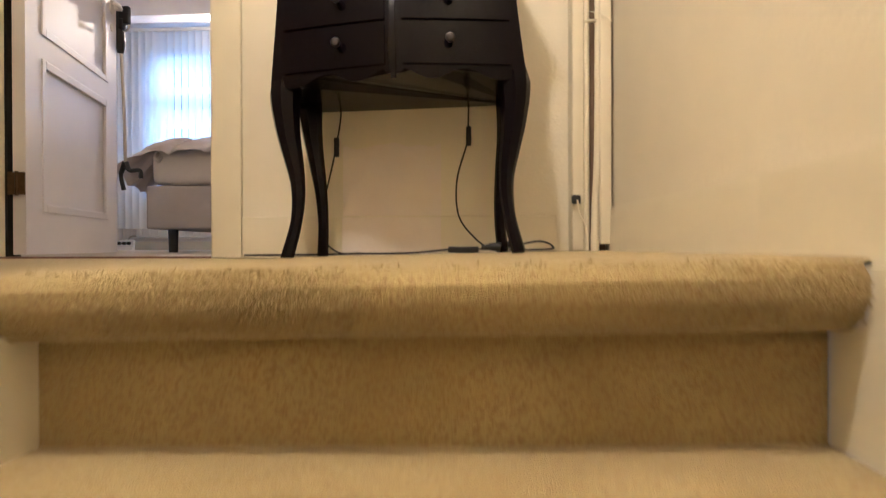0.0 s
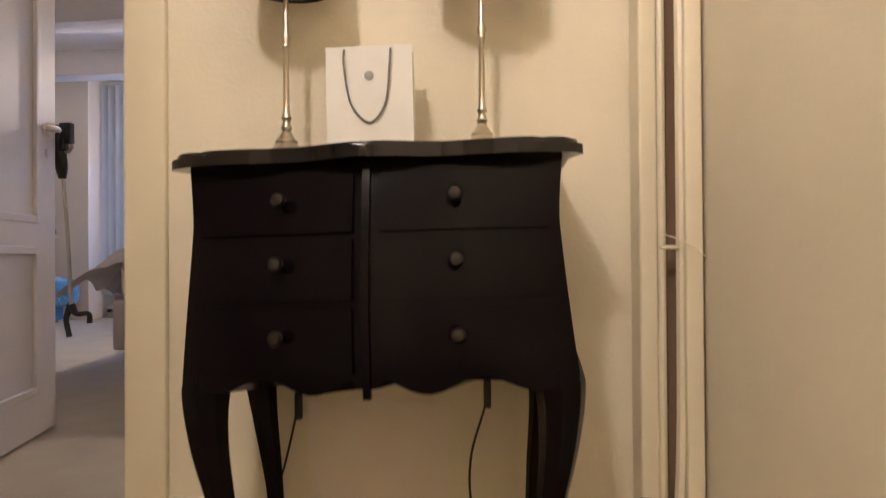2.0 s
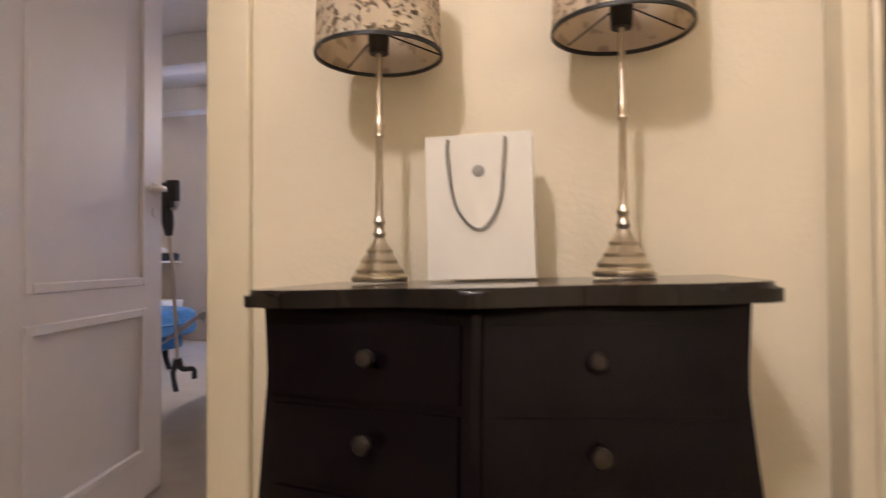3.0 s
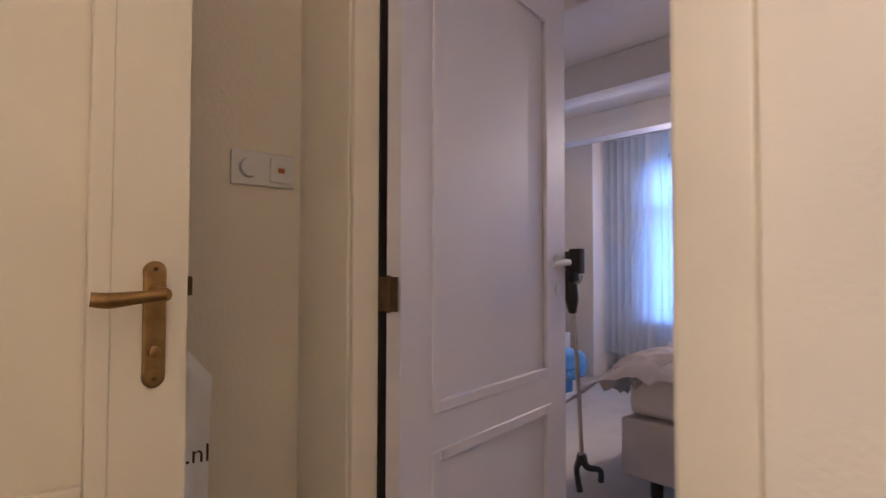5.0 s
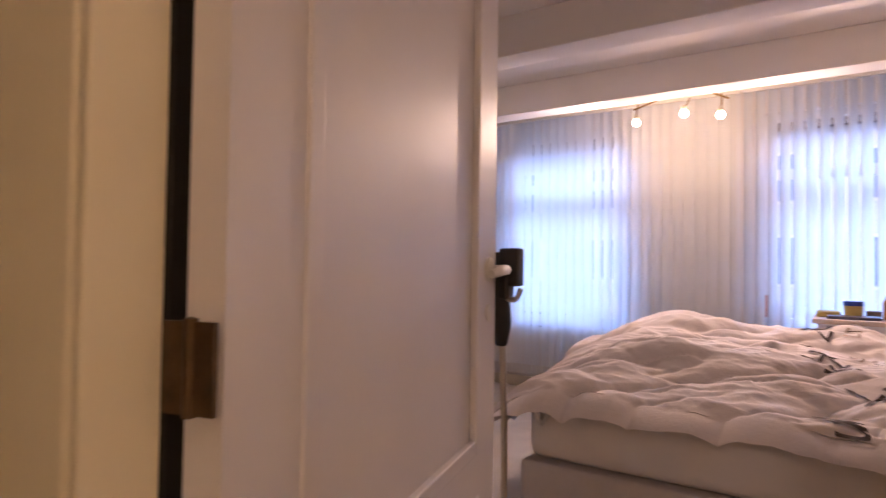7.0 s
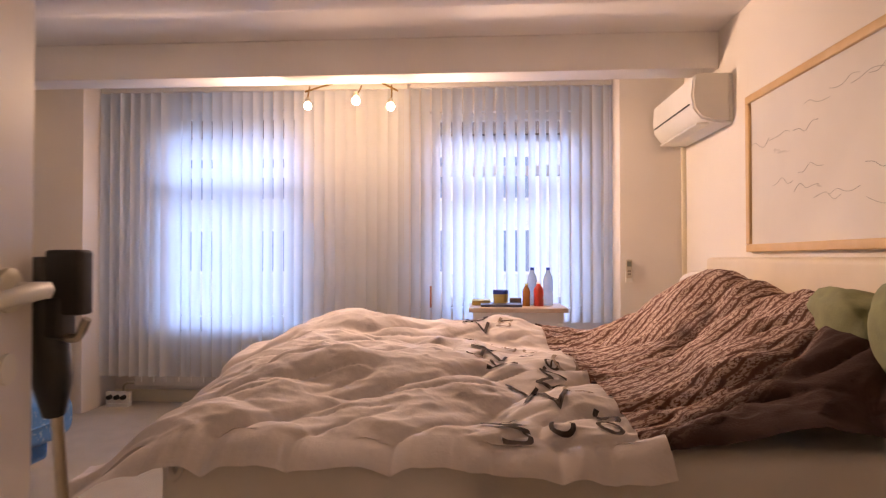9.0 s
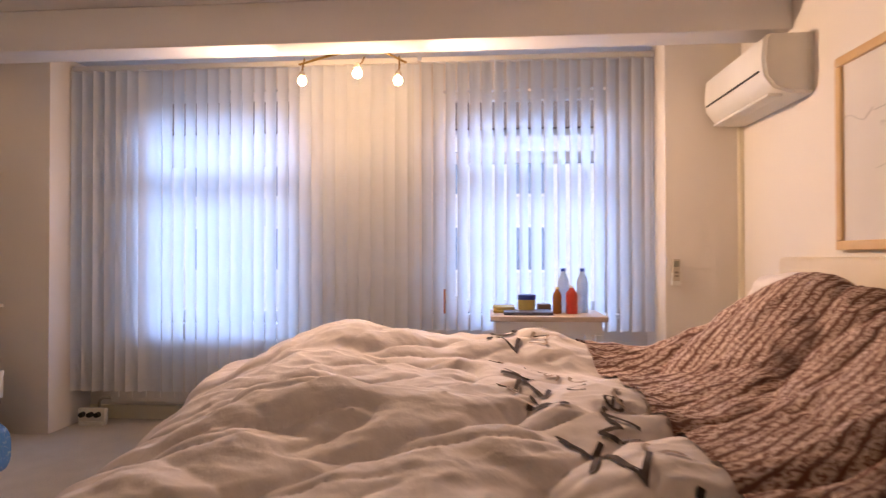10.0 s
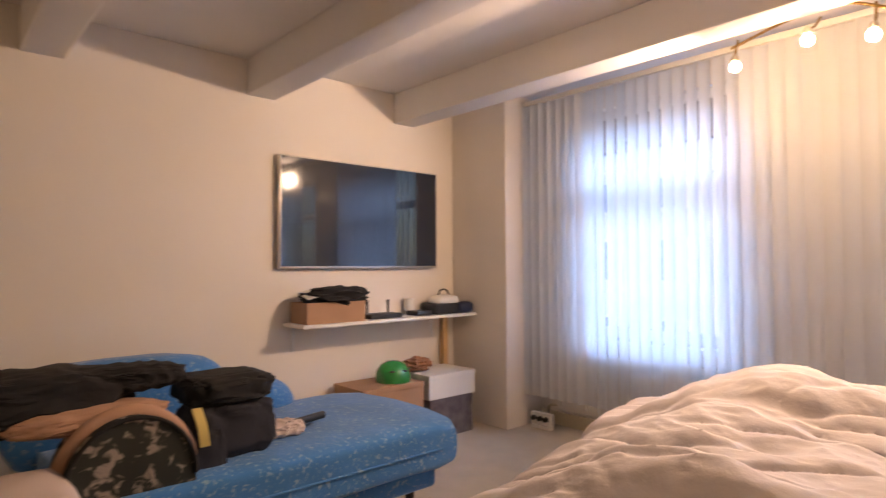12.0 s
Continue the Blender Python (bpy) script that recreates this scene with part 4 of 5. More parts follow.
bed()
SPLIT = -0.27
duvet = solid("duvet", draped(BX0 + 0.02, SPLIT + 0.06, BY0 + 0.02, BY1 - 0.02, 0.0, 260, 240, 0.10, 0.38), LINEN, "crumpled cream cotton duvet spread over the bed", "duvet")
solid("knit_print_cover", draped(SPLIT, BX1 - 0.01, BY0 + 0.05, BY1 - 0.02, 0.012, 140, 220, 0.06, slant=0.16), KNIT, "brown and cream knit-print bed cover heaped at the head", "bed cover")


def print_on_bed(name, text, x, y, size, turn, material):
    """Lettering that follows the folds of the duvet."""
    fc = bpy.data.curves.new(name, "FONT")
    fc.body, fc.size, fc.resolution_u = text, size, 4
    fc.shear = 0.3
    ob = new(name, fc)
    me = bpy.data.meshes.new_from_object(ob.evaluated_get(bpy.context.evaluated_depsgraph_get()))
    bpy.data.objects.remove(ob)
    bm = bmesh.new()
    bm.from_mesh(me)
    bmesh.ops.triangulate(bm, faces=bm.faces)
    bmesh.ops.subdivide_edges(bm, edges=[e for e in bm.edges if e.calc_length() > 0.03], cuts=3, use_grid_fill=True)
    c, s = math.cos(radians(turn)), math.sin(radians(turn))
    for v in bm.verts:
        px, py = x + c * v.co.x - s * v.co.y, y + s * v.co.x + c * v.co.y
        v.co = (px, py, cover_height(px, max(py, BY0 + 0.02)) + 0.006)
    part(name, bm, material, duvet, "dark brown printed lettering")


for a in (("uk", -0.56, 3.93, 0.19, 100, INK), ("Z", -0.47, 4.12, 0.19, 70, INK), ("c", -0.45, 3.95, 0.16, 85, INK), ("os", -0.31, 3.96, 0.17, 85, INK),
          ("L", -0.55, 4.30, 0.17, 60, INK), ("M", -0.43, 4.34, 0.15, 75, INK), ("S", -0.36, 4.22, 0.15, 70, TAUPE), ("Y", -0.58, 4.48, 0.17, 80, INK), ("re", -0.43, 4.52, 0.13, 75, INK),
          ("C", -0.34, 4.55, 0.16, 80, TAUPE), ("Z", -0.62, 4.66, 0.16, 75, INK), ("n", -0.50, 4.70, 0.13, 80, INK), ("a", -0.72, 4.62, 0.14, 70, TAUPE), ("y", -0.68, 4.86, 0.17, 80, INK),
          ("s", -0.56, 4.90, 0.13, 70, TAUPE), ("c", -0.47, 4.86, 0.14, 80, TAUPE), ("x", -0.74, 5.02, 0.14, 75, TAUPE), ("i", -0.58, 5.06, 0.14, 80, INK), ("Z", -0.68, 5.20, 0.19, 80, INK),
          ("O", -0.68, 5.38, 0.18, 80, INK), ("us", -0.56, 5.25, 0.17, 80, TAUPE), ("l", -0.50, 5.44, 0.16, 80, TAUPE)):
    print_on_bed("lettering", *a)

solid("pillow", blob(bmesh.new(), (0.55, 4.42, 0.98), (0.10, 0.20, 0.11), 0.12, 2.0, 3, 4, 0.8), OLIVE, "olive green cushion against the headboard", "pillow")
solid("pillow", blob(bmesh.new(), (0.50, 5.52, 0.98), (0.13, 0.26, 0.15), 0.1, 2.0, 7, 4, 0.8), SHEET, "white pillow against the headboard", "pillow")
solid("pillow", blob(bmesh.new(), (0.56, 4.08, 0.96), (0.10, 0.16, 0.20), 0.1, 2.0, 5, 4, 0.8), OLIVE, "olive green cushion at the bed edge", "pillow")


# ---- bedroom fittings ----
def air_conditioner():
    a = thing("air_conditioner", pose(HEADW, 6.48, 2.15), "white wall-mounted air conditioner with rounded front", "air conditioner")
    bm = bmesh.new()
    prof = [(0, 0.15), (-0.20, 0.15), (-0.225, 0.13), (-0.235, 0.02), (-0.225, -0.06), (-0.18, -0.12), (-0.10, -0.145), (0, -0.15)]
    ends = [[bm.verts.new((x - 0.002, y, z)) for x, z in prof] for y in (-0.60, 0.19)]
    for k in range(len(prof)):
        q = (k + 1) % len(prof)
        bm.faces.new((ends[0][k], ends[0][q], ends[1][q], ends[1][k]))
    e = [bm.faces.new(ends[0]), bm.faces.new(ends[1][::-1])]
    bmesh.ops.recalc_face_normals(bm, faces=bm.faces)
    bmesh.ops.bevel(bm, geom=[ed for f in e for ed in f.edges], offset=0.012, segments=3, affect="EDGES")
    part("body", bm, WHITEPL, a)
    part("vent_slot", bx(-0.2385, -0.232, -0.55, 0.15, -0.032, -0.024), RUBBER, a)
    part("flap", bx(-0.195, -0.12, -0.55, 0.15, -0.150, -0.136, bevel=0.004), WHITEPL, a)
    part("back_plate", bx(-0.022, -0.001, -0.606, 0.19, -0.14, 0.145, bevel=0.004), WHITEPL, a)


air_conditioner()
solid("trim_cable_duct", bx(HEADW - 0.03, HEADW - 0.001, WINY - 0.03, WINY - 0.001, 0.02, 2.03, bevel=0.004), TRIM, "narrow cream duct in the corner", "trim", "structure")


def picture():
    p = thing("framed_drawing", pose(HEADW, 4.75, 1.655), "large faint line drawing in a pale gilt wooden frame", "picture")
    y0, y1, z0, z1 = -0.75, 0.90, -0.425, 0.43
    part("sheet", bx(-0.018, -0.012, y0 + 0.03, y1 - 0.03, z0 + 0.03, z1 - 0.03), CANVAS, p, "pale drawing paper with thin grey lines")
    for a in ((y0, y1, z0, z0 + 0.042), (y0, y1, z1 - 0.042, z1), (y0, y0 + 0.042, z0 + 0.0425, z1 - 0.0425), (y1 - 0.042, y1, z0 + 0.0425, z1 - 0.0425)):
        part("frame_strip", bx(-0.034, -0.001, *a, bevel=0.007), PINE, p)
    random.seed(4)
    for k in range(16):
        y, z = random.uniform(-0.6, 0.72), random.uniform(-0.3, 0.3)
        pts = [(-0.0187, y + 0.05 * i, z + 0.02 * random.uniform(-1, 1)) for i in range(5)]
        part("pencil_line", tube(bmesh.new(), pts, 0.0012, 4, 4), GREYMARK, p)


picture()


def remote():
    r = thing("remote_control", pose(0.38, WINY, 1.10), "beige remote control in a wall holder", "remote")
    part("holder", bx(-0.026, 0.026, -0.022, -0.001, -0.08, 0.0, bevel=0.004), WHITEPL, r)
    part("body", bx(-0.022, 0.022, -0.026, -0.006, -0.05, 0.085, bevel=0.005), mat("beige_plastic", (0.6, 0.53, 0.42), 0.5), r)
    part("display", bx(-0.016, 0.016, -0.0275, -0.0255, 0.035, 0.072), mat("grey_lcd", (0.25, 0.25, 0.2), 0.3), r)
    for k in range(2):
        part("button", bx(-0.012, 0.012, -0.0285, -0.0255, -0.005 - 0.022 * k, 0.008 - 0.022 * k, bevel=0.001), mat("button_grey", (0.3, 0.25, 0.2), 0.5), r)


remote()


def ceiling_spots():
    s = thing("spot_lamp", pose(-1.62, 6.43, 2.62), "brass ceiling spot bar with three lit bulbs", "lamp")
    part("canopy", lathe(bmesh.new(), [(0.0, -0.03), (0.055, -0.028), (0.065, -0.0)], 28), BRASS, s)
    part("post", lathe(bmesh.new(), [(0.008, -0.16), (0.008, -0.03)], 12), BRASS, s)
    part("bar", tube(bmesh.new(), [(-0.33, 0.0, -0.235), (-0.15, 0.03, -0.175), (0.0, 0.0, -0.165), (0.18, -0.03, -0.175), (0.34, 0.0, -0.24)], 0.007, 10), BRASS, s)
    for x, y, z, aim in ((-0.30, -0.03, -0.345, (-4.3, 4.4, 1.6)), (0.08, -0.20, -0.36, (-0.9, 4.6, 0.5)), (0.30, -0.09, -0.375, (0.8, 5.4, 1.6))):
        arm = part("spot", tube(bmesh.new(), [(x * 0.98, 0.0, -0.20), (x, y * 0.5, z + 0.09), (x, y, z + 0.05)], 0.006, 8), BRASS, s)
        part("cup", lathe(bmesh.new(), [(0.008, 0.062), (0.018, 0.05), (0.022, 0.03), (0.020, 0.03), (0.016, 0.046), (0.0, 0.05)], 18, (x, y, z)), SILVER, arm)
        part("bulb", blob(bmesh.new(), (x, y, z), (0.027, 0.027, 0.028), 0.0, 1, 0, 3), BULB, arm, "lit warm bulb")
        light("spot_bulb", "SPOT", look((-1.62 + x, 6.43 + y - 0.03, 2.62 + z - 0.045), aim), 108, SPOT, 0.03)
        light("spot_bulb_spill", "POINT", pose(-1.62 + x, 6.43 + y, 2.62 + z - 0.05), 5.5, (1.0, 0.62, 0.34), 0.03)


ceiling_spots()


def bottle(name, x, y, z, h, r, body, cap, label):
    b = thing(name, pose(x, y, z), label, "bottle")
    part("body", lathe(bmesh.new(), [(0.0, 0.0), (r, 0.0), (r, h * 0.30), (r * 0.93, h * 0.34), (r, h * 0.40), (r, h * 0.66), (r * 0.86, h * 0.76), (r * 0.45, h * 0.87), (r * 0.38, h * 0.93)], 24), body, b)
    part("cap", lathe(bmesh.new(), [(r * 0.42, h * 0.93), (r * 0.42, h), (0.0, h)], 18), cap, b)
    return b


def side_table():
    t = thing("bedside_table", pose(-0.42, 6.46, 0.0), "pale wooden bedside table cluttered with bottles and papers", "table")
    part("top", bx(-0.36, 0.30, -0.22, 0.22, 0.835, 0.865, bevel=0.005), mat("light_veneer", (0.66, 0.53, 0.40), 0.45, scale=8, fine=0.08), t)
    part("frame", bx(-0.33, 0.27, -0.19, 0.19, 0.76, 0.834), FRAMEW, t)
    for x in (-0.31, 0.25):
        for y in (-0.18, 0.18):
            part("leg", bx(x - 0.02, x + 0.02, y - 0.02, y + 0.02, 0, 0.759, bevel=0.003), FRAMEW, t)


side_table()
T = 0.8655
bottle("water_bottle", -0.335, 6.52, T, 0.265, 0.034, CLEAR, BLUEPL, "clear plastic water bottle with a blue cap")
bottle("water_bottle", -0.225, 6.50, T, 0.265, 0.034, CLEAR, BLUEPL, "clear plastic water bottle with a blue cap")
bottle("red_bottle", -0.300, 6.42, T, 0.165, 0.034, RED, WHITEPL, "red plastic bottle with a white cap")
bottle("small_bottle", -0.385, 6.42, T, 0.155, 0.026, AMBER, YELLOW, "small amber bottle with a yellow cap")


def jar():
    j = thing("cream_jar", pose(-0.56, 6.46, T + 0.02), "round blue jar with a pale label", "jar")
    part("body", lathe(bmesh.new(), [(0.0, 0), (0.05, 0.0), (0.052, 0.06), (0.0, 0.06)], 24), YELLOW, j)
    part("lid", lathe(bmesh.new(), [(0.054, 0.06), (0.054, 0.088), (0.0, 0.09)], 24), BLUEPL, j)


solid("magazine", bx(-0.70, -0.42, 6.30, 6.50, T, T + 0.018, bevel=0.003), mat("dark_cover", (0.03, 0.035, 0.06), 0.4, dark=(0.15, 0.15, 0.2), scale=25), "dark covered magazine pile on the table", "magazine")
jar()
solid("paper_pile", bx(-0.76, -0.63, 6.45, 6.62, T, T + 0.035, bevel=0.004), YELLOW, "yellowish folded papers on the table", "papers")
solid("small_box", bx(-0.49, -0.41, 6.52, 6.60, T, T + 0.045, bevel=0.003), mat("brown_box", (0.2, 0.14, 0.1), 0.6, scale=20), "small brown box on the table", "box")


def sill_carton(x, z, h, m, label):
    solid("sill_carton", bx(x - 0.022, x + 0.022, 7.02, 7.07, z, z + h, bevel=0.004), m, label, "carton")


sill_carton(-1.10, 0.801, 0.17, mat("orange_carton", (0.6, 0.2, 0.08), 0.5), "slim orange carton on the window sill")
sill_carton(-1.00, 0.801, 0.12, WHITEPL, "white carton on the window sill")


def television():
    t = thing("television", pose(TVW, 5.77, 1.635), "large flat television with silver bezel on the wall, switched off", "television")
    w, h = 0.695, 0.385
    part("casing", bx(0.02, 0.055, -w, w, -h, h, bevel=0.006), mat("silver_bezel", (0.6, 0.58, 0.56), 0.35, 0.8), t, "silver bezel")
    part("screen", bx(0.0555, 0.0575, -w + 0.012, w - 0.012, -h + 0.016, h - 0.010), SCREEN, t, "dark glossy screen")
    part("bracket", bx(0.0005, 0.0195, -0.2, 0.2, -0.15, 0.15), RUBBER, t)


television()


def wall_shelf():
    s = thing("wall_shelf", pose(TVW, 6.0, 0.885), "white wall shelf crowded with boxes and electronics", "shelf")
    part("board", bx(0.001, 0.285, -0.87, 0.685, -0.022, 0.0, bevel=0.003), FRAMEW, s)
    for y in (-0.80, 0.45):
        b = bx(0.001, 0.012, y - 0.012, y + 0.012, -0.2, -0.0225)
        box(b, 0.012, 0.22, y - 0.012, y + 0.012, -0.034, -0.0225)
        part("bracket", b, FRAMEW, s)
    part("post", bx(0.02, 0.07, 0.52, 0.57, -0.885, -0.0225, bevel=0.003), PINE, s, "pale wooden support post")


wall_shelf()
SH = 0.886


def cardboard_box(name, x0, x1, y0, y1, z0, z1, m, label, lid=False):
    b = thing(name, pose((x0 + x1) / 2, (y0 + y1) / 2, z0), label, "box")
    w, d, h = (x1 - x0) / 2, (y1 - y0) / 2, z1 - z0
    bm = bmesh.new()
    box(bm, -w, w, -d, d, 0, 0.004)
    for a in ((-w, w, -d, -d + 0.004), (-w, w, d - 0.004, d), (-w, -w + 0.004, -d + 0.004, d - 0.004), (w - 0.004, w, -d + 0.004, d - 0.004)):
        box(bm, *a, 0.004, h)
    part("body", bm, m, b, soft=False)
    if lid:
        part("lid", bx(-w - 0.004, w + 0.004, -d - 0.004, d + 0.004, h - 0.03, h + 0.006, bevel=0.002), m, b)


cardboard_box("cardboard_box", TVW + 0.03, TVW + 0.26, 5.17, 5.62, SH, SH + 0.14, CARD, "open brown cardboard box full of black cloth")
solid("folded_garment", blob(bmesh.new(), (TVW + 0.16, 5.45, SH + 0.165), (0.13, 0.25, 0.075), 0.35, 2.8, 2), CLOTHBLACK, "black garments stuffed into the box", "clothes")
solid("folded_paper", sheet(bmesh.new(), lambda u, v: (TVW + 0.10 + 0.16 * v, 5.18 + 0.35 * u, SH + 0.20 + 0.02 * math.sin(u * 5) - 0.04 * v), 10, 4, 0.002), PAPERBAG, "white crumpled paper over the garments", "paper")


def router():
    r = thing("router", pose(TVW + 0.16, 5.83, SH), "black router with two upright antennas", "router")
    part("body", bx(-0.07, 0.07, -0.14, 0.14, 0, 0.035, bevel=0.008), RUBBER, r)
    for y in (-0.09, 0.10):
        part("antenna", bx(-0.06, -0.048, y - 0.008, y + 0.008, 0.036, 0.13, bevel=0.003), RUBBER, r)


router()


def cleaner_case():
    r = thing("appliance", pose(TVW + 0.15, 6.45, SH), "black appliance with pale domed lid and carrying loop", "appliance")
    part("body", bx(-0.10, 0.10, -0.16, 0.15, 0, 0.085, bevel=0.02), RUBBER, r)
    part("lid", blob(bmesh.new(), (0, 0.0, 0.10), (0.09, 0.13, 0.05), 0.02, 1, 1, 3, 0.7), WHITEPL, r, "pale domed lid")
    part("loop", tube(bmesh.new(), [(0.0, -0.06, 0.14), (0.0, -0.03, 0.185), (0.0, 0.03, 0.185), (0.0, 0.06, 0.14)], 0.007, 8), RUBBER, r)


cleaner_case()
solid("charger", bx(TVW + 0.08, TVW + 0.22, 6.12, 6.27, SH, SH + 0.035, bevel=0.008), RUBBER, "small black charger on the shelf", "charger")
solid("white_tub", lathe(bmesh.new(), [(0.0, 0), (0.035, 0.0), (0.037, 0.09), (0.0, 0.092)], 20, (TVW + 0.07, 6.16, SH + 0.036)), WHITEPL, "white round plastic tub with lid", "tub")
solid("camera_case", blob(bmesh.new(), (TVW + 0.22, 6.60, SH + 0.045), (0.06, 0.08, 0.045), 0.05, 2, 1, 3, 0.6), mat("dark_blue_case", (0.02, 0.03, 0.07), 0.5), "small dark blue case on the shelf", "case")

# under the shelf
cardboard_box("cardboard_box", -4.33, -3.97, 5.50, 6.02, 0.23, 0.43, CARD, "flat closed cardboard box on another", True)
cardboard_box("cardboard_box", -4.33, -3.98, 5.50, 6.02, 0.0, 0.222, CARD, "plain cardboard box on the carpet", True)
cardboard_box("white_box", -4.30, -3.95, 6.06, 6.52, 0.29, 0.46, WHITEPL, "white cardboard box on a dark crate", True)
cardboard_box("dark_crate", -4.28, -3.96, 6.08, 6.50, 0.0, 0.282, mat("dark_print_box", (0.06, 0.05, 0.06), 0.6, dark=(0.20, 0.17, 0.18), scale=14), "dark printed crate on the carpet", True)


def helmet():
    h = thing("green_helmet", pose(-4.12, 5.86, 0.437), "shiny green child's helmet lying on a box", "helmet")
    prof = [(0.125, 0.0), (0.13, 0.03), (0.12, 0.08), (0.09, 0.12), (0.05, 0.142), (0.0, 0.15)]
    part("shell", lathe(bmesh.new(), prof, 32), GREEN, h)
    for a in (0.2, 1.0, 5.6):
        part("vent", blob(bmesh.new(), (0.112 * math.cos(a), 0.112 * math.sin(a), 0.085), (0.02, 0.02, 0.008), 0, 1, 0, 2), RUBBER, h)


helmet()
solid("soft_toy", blob(bmesh.new(), (-4.20, 6.15, 0.515), (0.09, 0.11, 0.055), 0.35, 3, 11), mat("brown_plush", (0.32, 0.15, 0.08), 0.95, scale=12, fine=0.6, fine_scale=90), "crumpled brown cloth on the boxes", "cloth")


# ---- blue lounge chair and what lies on it ----
def lounge():
    c = thing("lounge_chair", pose(-3.40, 4.45, 0), "blue patterned velour chaise longue heaped with clothes", "chaise")

    bm = bx(-0.42, 0.56, -0.78, 0.86, 0.27, 0.50)
    bmesh.ops.subdivide_edges(bm, edges=bm.edges[:], cuts=11, use_grid_fill=True)
    for v in bm.verts:
        lo, hi = Vector((-0.42, -0.78, 0.27)), Vector((0.56, 0.86, 0.50))
        core = Vector([min(max(c, a + 0.09), b - 0.09) for c, a, b in zip(v.co, lo, hi)])
        d = v.co - core
        if d.length > 1e-6:
            v.co = core + d.normalized() * min(d.length, 0.09 + 0.02 * (max(abs(d.x), abs(d.y), abs(d.z)) > 0.089))
        v.co.z += 0.010 * noise.noise(v.co * 3) + 0.015 * math.cos((v.co.x - 0.07) * 2.6)
        v.co.y += 0.05 * math.cos((v.co.x - 0.07) * 3.0) * max(0.0, v.co.y)
    part("seat", bm, BLUE, c, "blue speckled seat cushion")
    part("apron", bx(-0.38, 0.48, -0.72, 0.78, 0.17, 0.285, bevel=0.03), BLUE, c)
    part("piping", tube(bmesh.new(), [(0.562, -0.66, 0.38), (0.563, 0.0, 0.382), (0.562, 0.74, 0.38)], 0.006, 8), BLUE, c)
    part("bolster", blob(bmesh.new(), (-0.40, 0.10, 0.50), (0.16, 0.34, 0.17), 0.05, 1.5, 2, 4, 0.8), BLUE, c)
    part("backrest", blob(bmesh.new(), (-0.42, -0.42, 0.58), (0.18, 0.50, 0.26), 0.05, 1.5, 5, 4, 0.7), BLUE, c)
    for x in (-0.35, 0.38):
        for y in (-0.6, 0.68):
            part("leg", tube(bmesh.new(), [(x, y, 0.2), (x + 0.01, y, 0.1), (x + 0.03, y + 0.02, 0.0)], 0.02, 10, 4, [0.03, 0.022, 0.018]), RUBBER, c)


lounge()


def cloth_roll(size, seed, square=0.6, folds=9.0, depth=0.05, at=(0, 0, 0)):
    """A folded bundle of cloth with creases running round it."""
    bm = blob(bmesh.new(), (0, 0, 0), (1, 1, 1), 0.10, 2.2, seed, 5, square)
    for v in bm.verts:
        k = 1 - depth * abs(math.sin(folds * v.co.y + 2.2 * noise.noise(v.co * 1.7 + Vector((seed, 0, 0))))) + 0.03 * noise.noise(v.co * 6)
        v.co = Vector((at[0] + v.co.x * k * size[0], at[1] + v.co.y * size[1], at[2] + v.co.z * k * size[2]))
    return bm


jacket = thing("jacket", pose(-3.22, 3.66, 0.80), "black jacket thrown over the chaise back", "clothes")
part("body", cloth_roll((0.20, 0.36, 0.11), 4, 0.7, 7, 0.10, (0, -0.12, 0)), CLOTHBLACK, jacket)
part("sleeve", cloth_roll((0.10, 0.24, 0.055), 14, 0.7, 11, 0.12, (0.05, 0.20, 0.045)), CLOTHBLACK, jacket)
part("collar", cloth_roll((0.08, 0.10, 0.04), 15, 0.8, 8, 0.1, (-0.10, 0.22, 0.04)), CLOTHBLACK, jacket)


def round_arm():
    """A rounded chair arm: a patterned end panel with a soft tan edge arching over it."""
    a = thing("armchair_arm", pose(-2.98, 3.84, 0.0), "dark patterned rounded armrest with tan edge", "armrest")
    out = [(0.205 * math.cos(k * math.pi / 18), 0.53 + 0.225 * math.sin(k * math.pi / 18)) for k in range(19)]
    out = [(0.20, 0.0), *out, (-0.20, 0.0)]
    bm = bmesh.new()
    ends = [[bm.verts.new((x, y, z)) for y, z in out] for x in (-0.16, 0.10)]
    for k in range(len(out)):
        q = (k + 1) % len(out)
        bm.faces.new((ends[0][k], ends[0][q], ends[1][q], ends[1][k]))
    bm.faces.new(ends[0]), bm.faces.new(ends[1][::-1])
    bmesh.ops.recalc_face_normals(bm, faces=bm.faces)
    part("panel", bm, CAMO, a, "dark cloth panel with pale leaf marks")
    rim = [(0.02, y * 1.03, z + 0.004) for y, z in out[1:-1]]
    part("edge", tube(bmesh.new(), rim, 0.028, 10, 3), TAN, a, "tan rolled edge")
    part("piping", tube(bmesh.new(), [(0.104, y, z) for y, z in out[1:-1]], 0.008, 8, 3), CLOTHBLACK, a)


round_arm()
solid("coat_lining", cloth_roll((0.14, 0.26, 0.05), 9, 0.8, 6, 0.1, (-3.10, 3.74, 0.735)), TAN, "tan coat lining showing under the jacket", "clothes")
trousers = thing("folded_trousers", pose(-3.12, 4.24, 0.62), "navy and black folded trousers piled on the blue seat", "clothes")
part("lower_fold", cloth_roll((0.14, 0.17, 0.13), 6, 0.5, 3, 0.06, (0, 0.01, -0.01)), NAVY, trousers)
part("upper_fold", cloth_roll((0.15, 0.18, 0.065), 12, 0.55, 4, 0.06, (-0.01, 0, 0.15)), CLOTHBLACK, trousers)
part("hem", cloth_roll((0.03, 0.07, 0.13), 16, 0.6, 5, 0.1, (0.15, -0.12, -0.10)), NAVY, trousers)
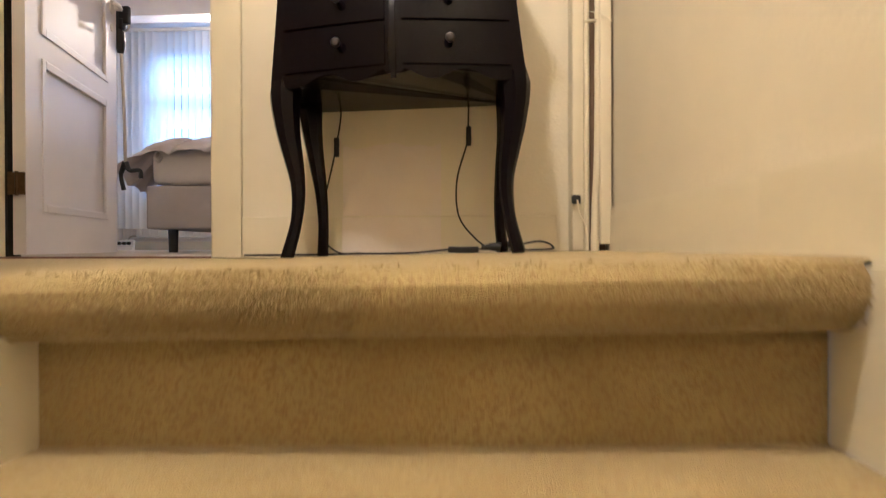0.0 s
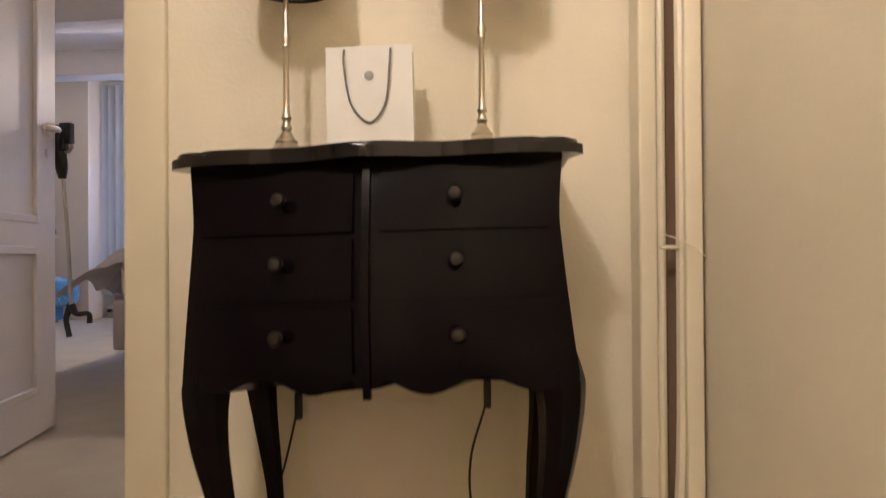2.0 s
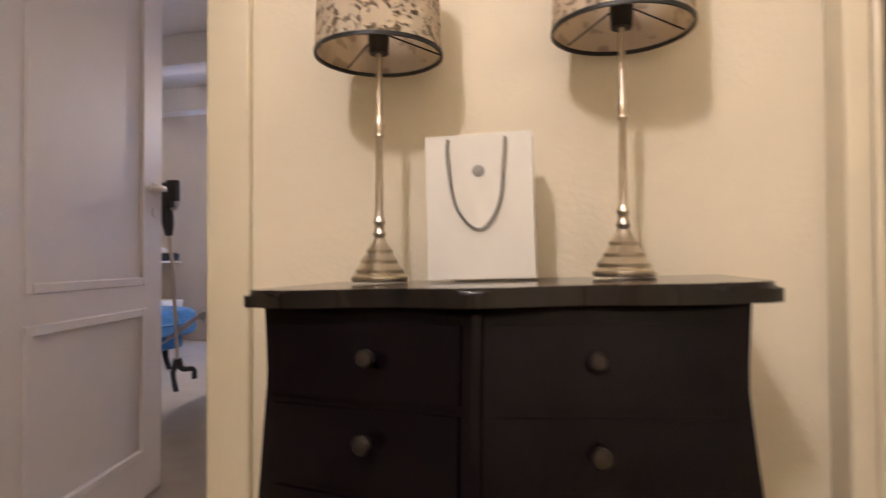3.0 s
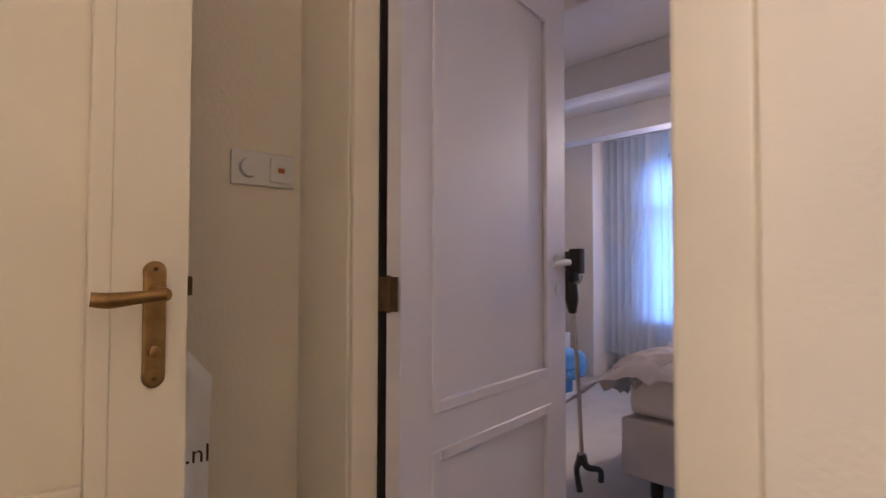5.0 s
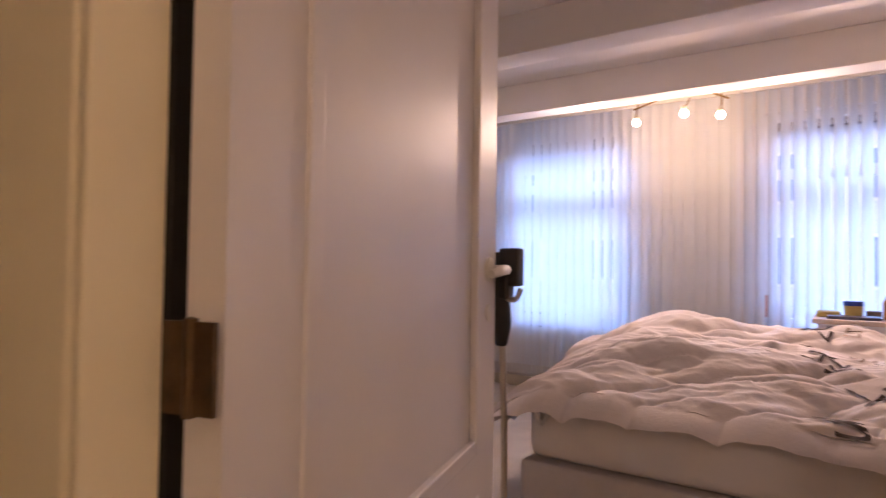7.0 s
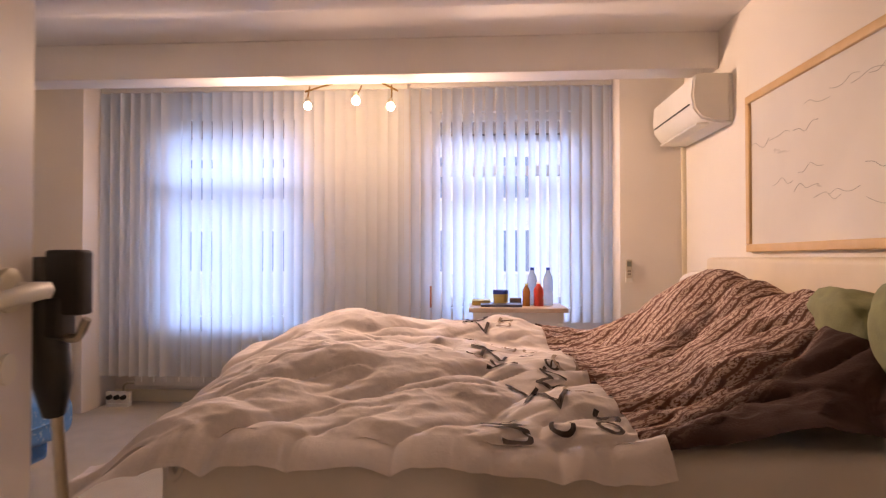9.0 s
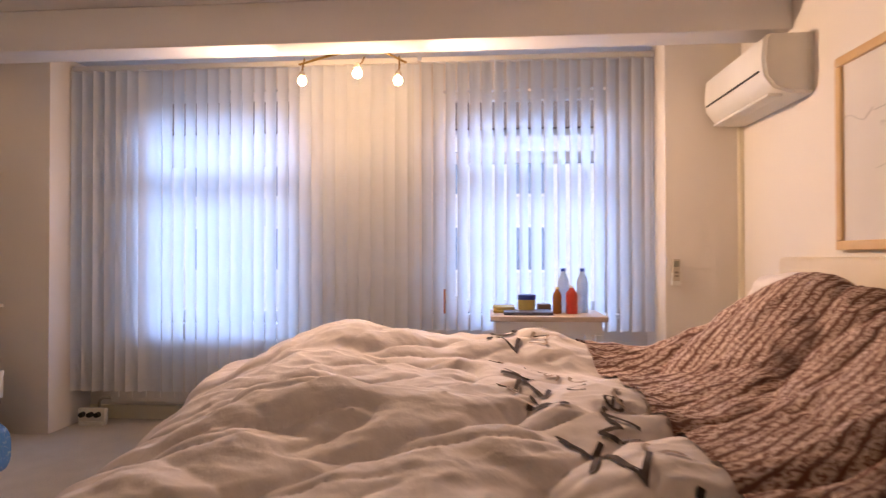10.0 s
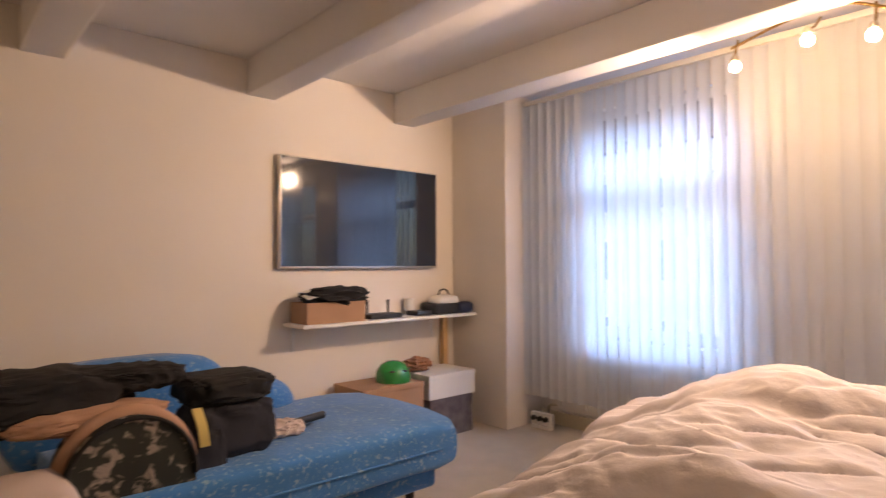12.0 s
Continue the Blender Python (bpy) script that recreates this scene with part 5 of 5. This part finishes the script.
solid("belt_strap", sheet(bmesh.new(), lambda u, v: (-2.965 + 0.03 * u + 0.02 * math.sin(3 * u), 4.055 + 0.035 * v + 0.02 * u, 0.73 - 0.13 * u), 10, 4, 0.012), YELLOW, "yellow-brown strap hanging from the pile", "strap")
solid("pale_cloth", cloth_roll((0.08, 0.11, 0.04), 13, 0.8, 7, 0.15, (-3.14, 4.50, 0.545)), PALEPINK, "pale pink cloth on the blue seat", "clothes")
solid("black_case", tube(bmesh.new(), [(-3.10, 4.50, 0.562), (-3.16, 4.62, 0.556), (-3.22, 4.76, 0.548)], 0.018, 10, 4), RUBBER, "slim black case on the blue seat", "case")
solid("floor_pillow", blob(bmesh.new(), (-2.90, 3.53, 0.31), (0.15, 0.17, 0.315), 0.05, 1.5, 3, 4, 0.6), PALEPINK, "pale pink pillow leaning on the chaise", "pillow")


# ---- low things under the blinds ----
def radiator():
    r = thing("radiator", pose(-2.7, 7.06, 0.1), "white panel radiator under the window", "radiator")
    part("panel", bx(-0.85, 0.65, -0.04, 0.04, 0.04, 0.5, bevel=0.012), WHITEPL, r)
    for k in range(14):
        part("rib", bx(-0.82 + k * 0.105, -0.78 + k * 0.105, -0.052, -0.0405, 0.08, 0.46, bevel=0.004), WHITEPL, r)
    part("pipe", tube(bmesh.new(), [(-0.80, 0, 0.06), (-0.95, 0, 0.05), (-0.95, 0, -0.1)], 0.01), SILVER, r)


radiator()
solid("baseboard_niche", bx(NICHE_L + 0.004, NICHE_R - 0.004, 7.10, 7.119, 0.0, 0.1, bevel=0.003), TRIM, "white skirting below the windows", "baseboard", "structure")


def socket():
    s = thing("power_strip", pose(-3.62, 6.93, 0.0), "white socket block with dark plugs on the carpet", "socket")
    part("body", bx(-0.10, 0.10, -0.02, 0.02, 0.03, 0.12, bevel=0.005), WHITEPL, s)
    part("stand", bx(-0.09, 0.09, -0.03, 0.03, 0.0, 0.0295, bevel=0.005), WHITEPL, s)
    for x in (-0.06, 0.0, 0.055):
        part("plug", lathe(bmesh.new(), [(0.02, 0.0), (0.018, -0.03), (0.0, -0.032)], 14, (x, -0.02, 0.08), "Y"), RUBBER, s)


socket()

# ---- outside ----
solid("ground", bx(-60, 60, 7.5, 120, -3.4, -3.3), mat("street_paving", (0.16, 0.15, 0.14), 0.8, scale=2, fine=0.3), "grey street paving outside", "ground", "structure")


# the sky's reflection is put into the grey-blue colour of these panes
PAINTEDSKY = mat("painted_sky_pane", (0.24, 0.32, 0.46), 0.15, scale=0.8, dark=(0.14, 0.19, 0.28))


def facade():
    f = thing("townhouse", pose(-2, 24, -3.3), "pale brick town house across the street", "house")
    part("wall", bx(-14, 14, 0, 6, 0, 9.0), speckled(mat("pale_brick", (0.66, 0.70, 0.78), 0.9, scale=1.5, fine=0.3, fine_scale=20), (0.52, 0.56, 0.66), 9, 0.5, 0.6, (1, 1, 3)), f)
    r = bmesh.new()
    vs = [(-14.2, -0.3, 9.0), (14.2, -0.3, 9.0), (14.2, 6.3, 9.0), (-14.2, 6.3, 9.0), (-14.2, 3, 11.5), (14.2, 3, 11.5)]
    v = [r.verts.new(p) for p in vs]
    for q in ((0, 1, 5, 4), (2, 3, 4, 5), (0, 4, 3), (1, 2, 5), (0, 3, 2, 1)):
        r.faces.new([v[k] for k in q])
    part("roof", r, mat("grey_tiles", (0.15, 0.12, 0.11), 0.8, scale=4), f)
    for k in range(9):
        for z in (0.9, 3.9, 6.6):
            w = part("window", bx(-13 + 3 * k, -11.6 + 3 * k, -0.06, 0.0, z, z + 1.7), FRAMEW, f)
            part("pane", bx(-12.9 + 3 * k, -11.7 + 3 * k, -0.075, -0.0605, z + 0.1, z + 1.6), PAINTEDSKY, w)


facade()
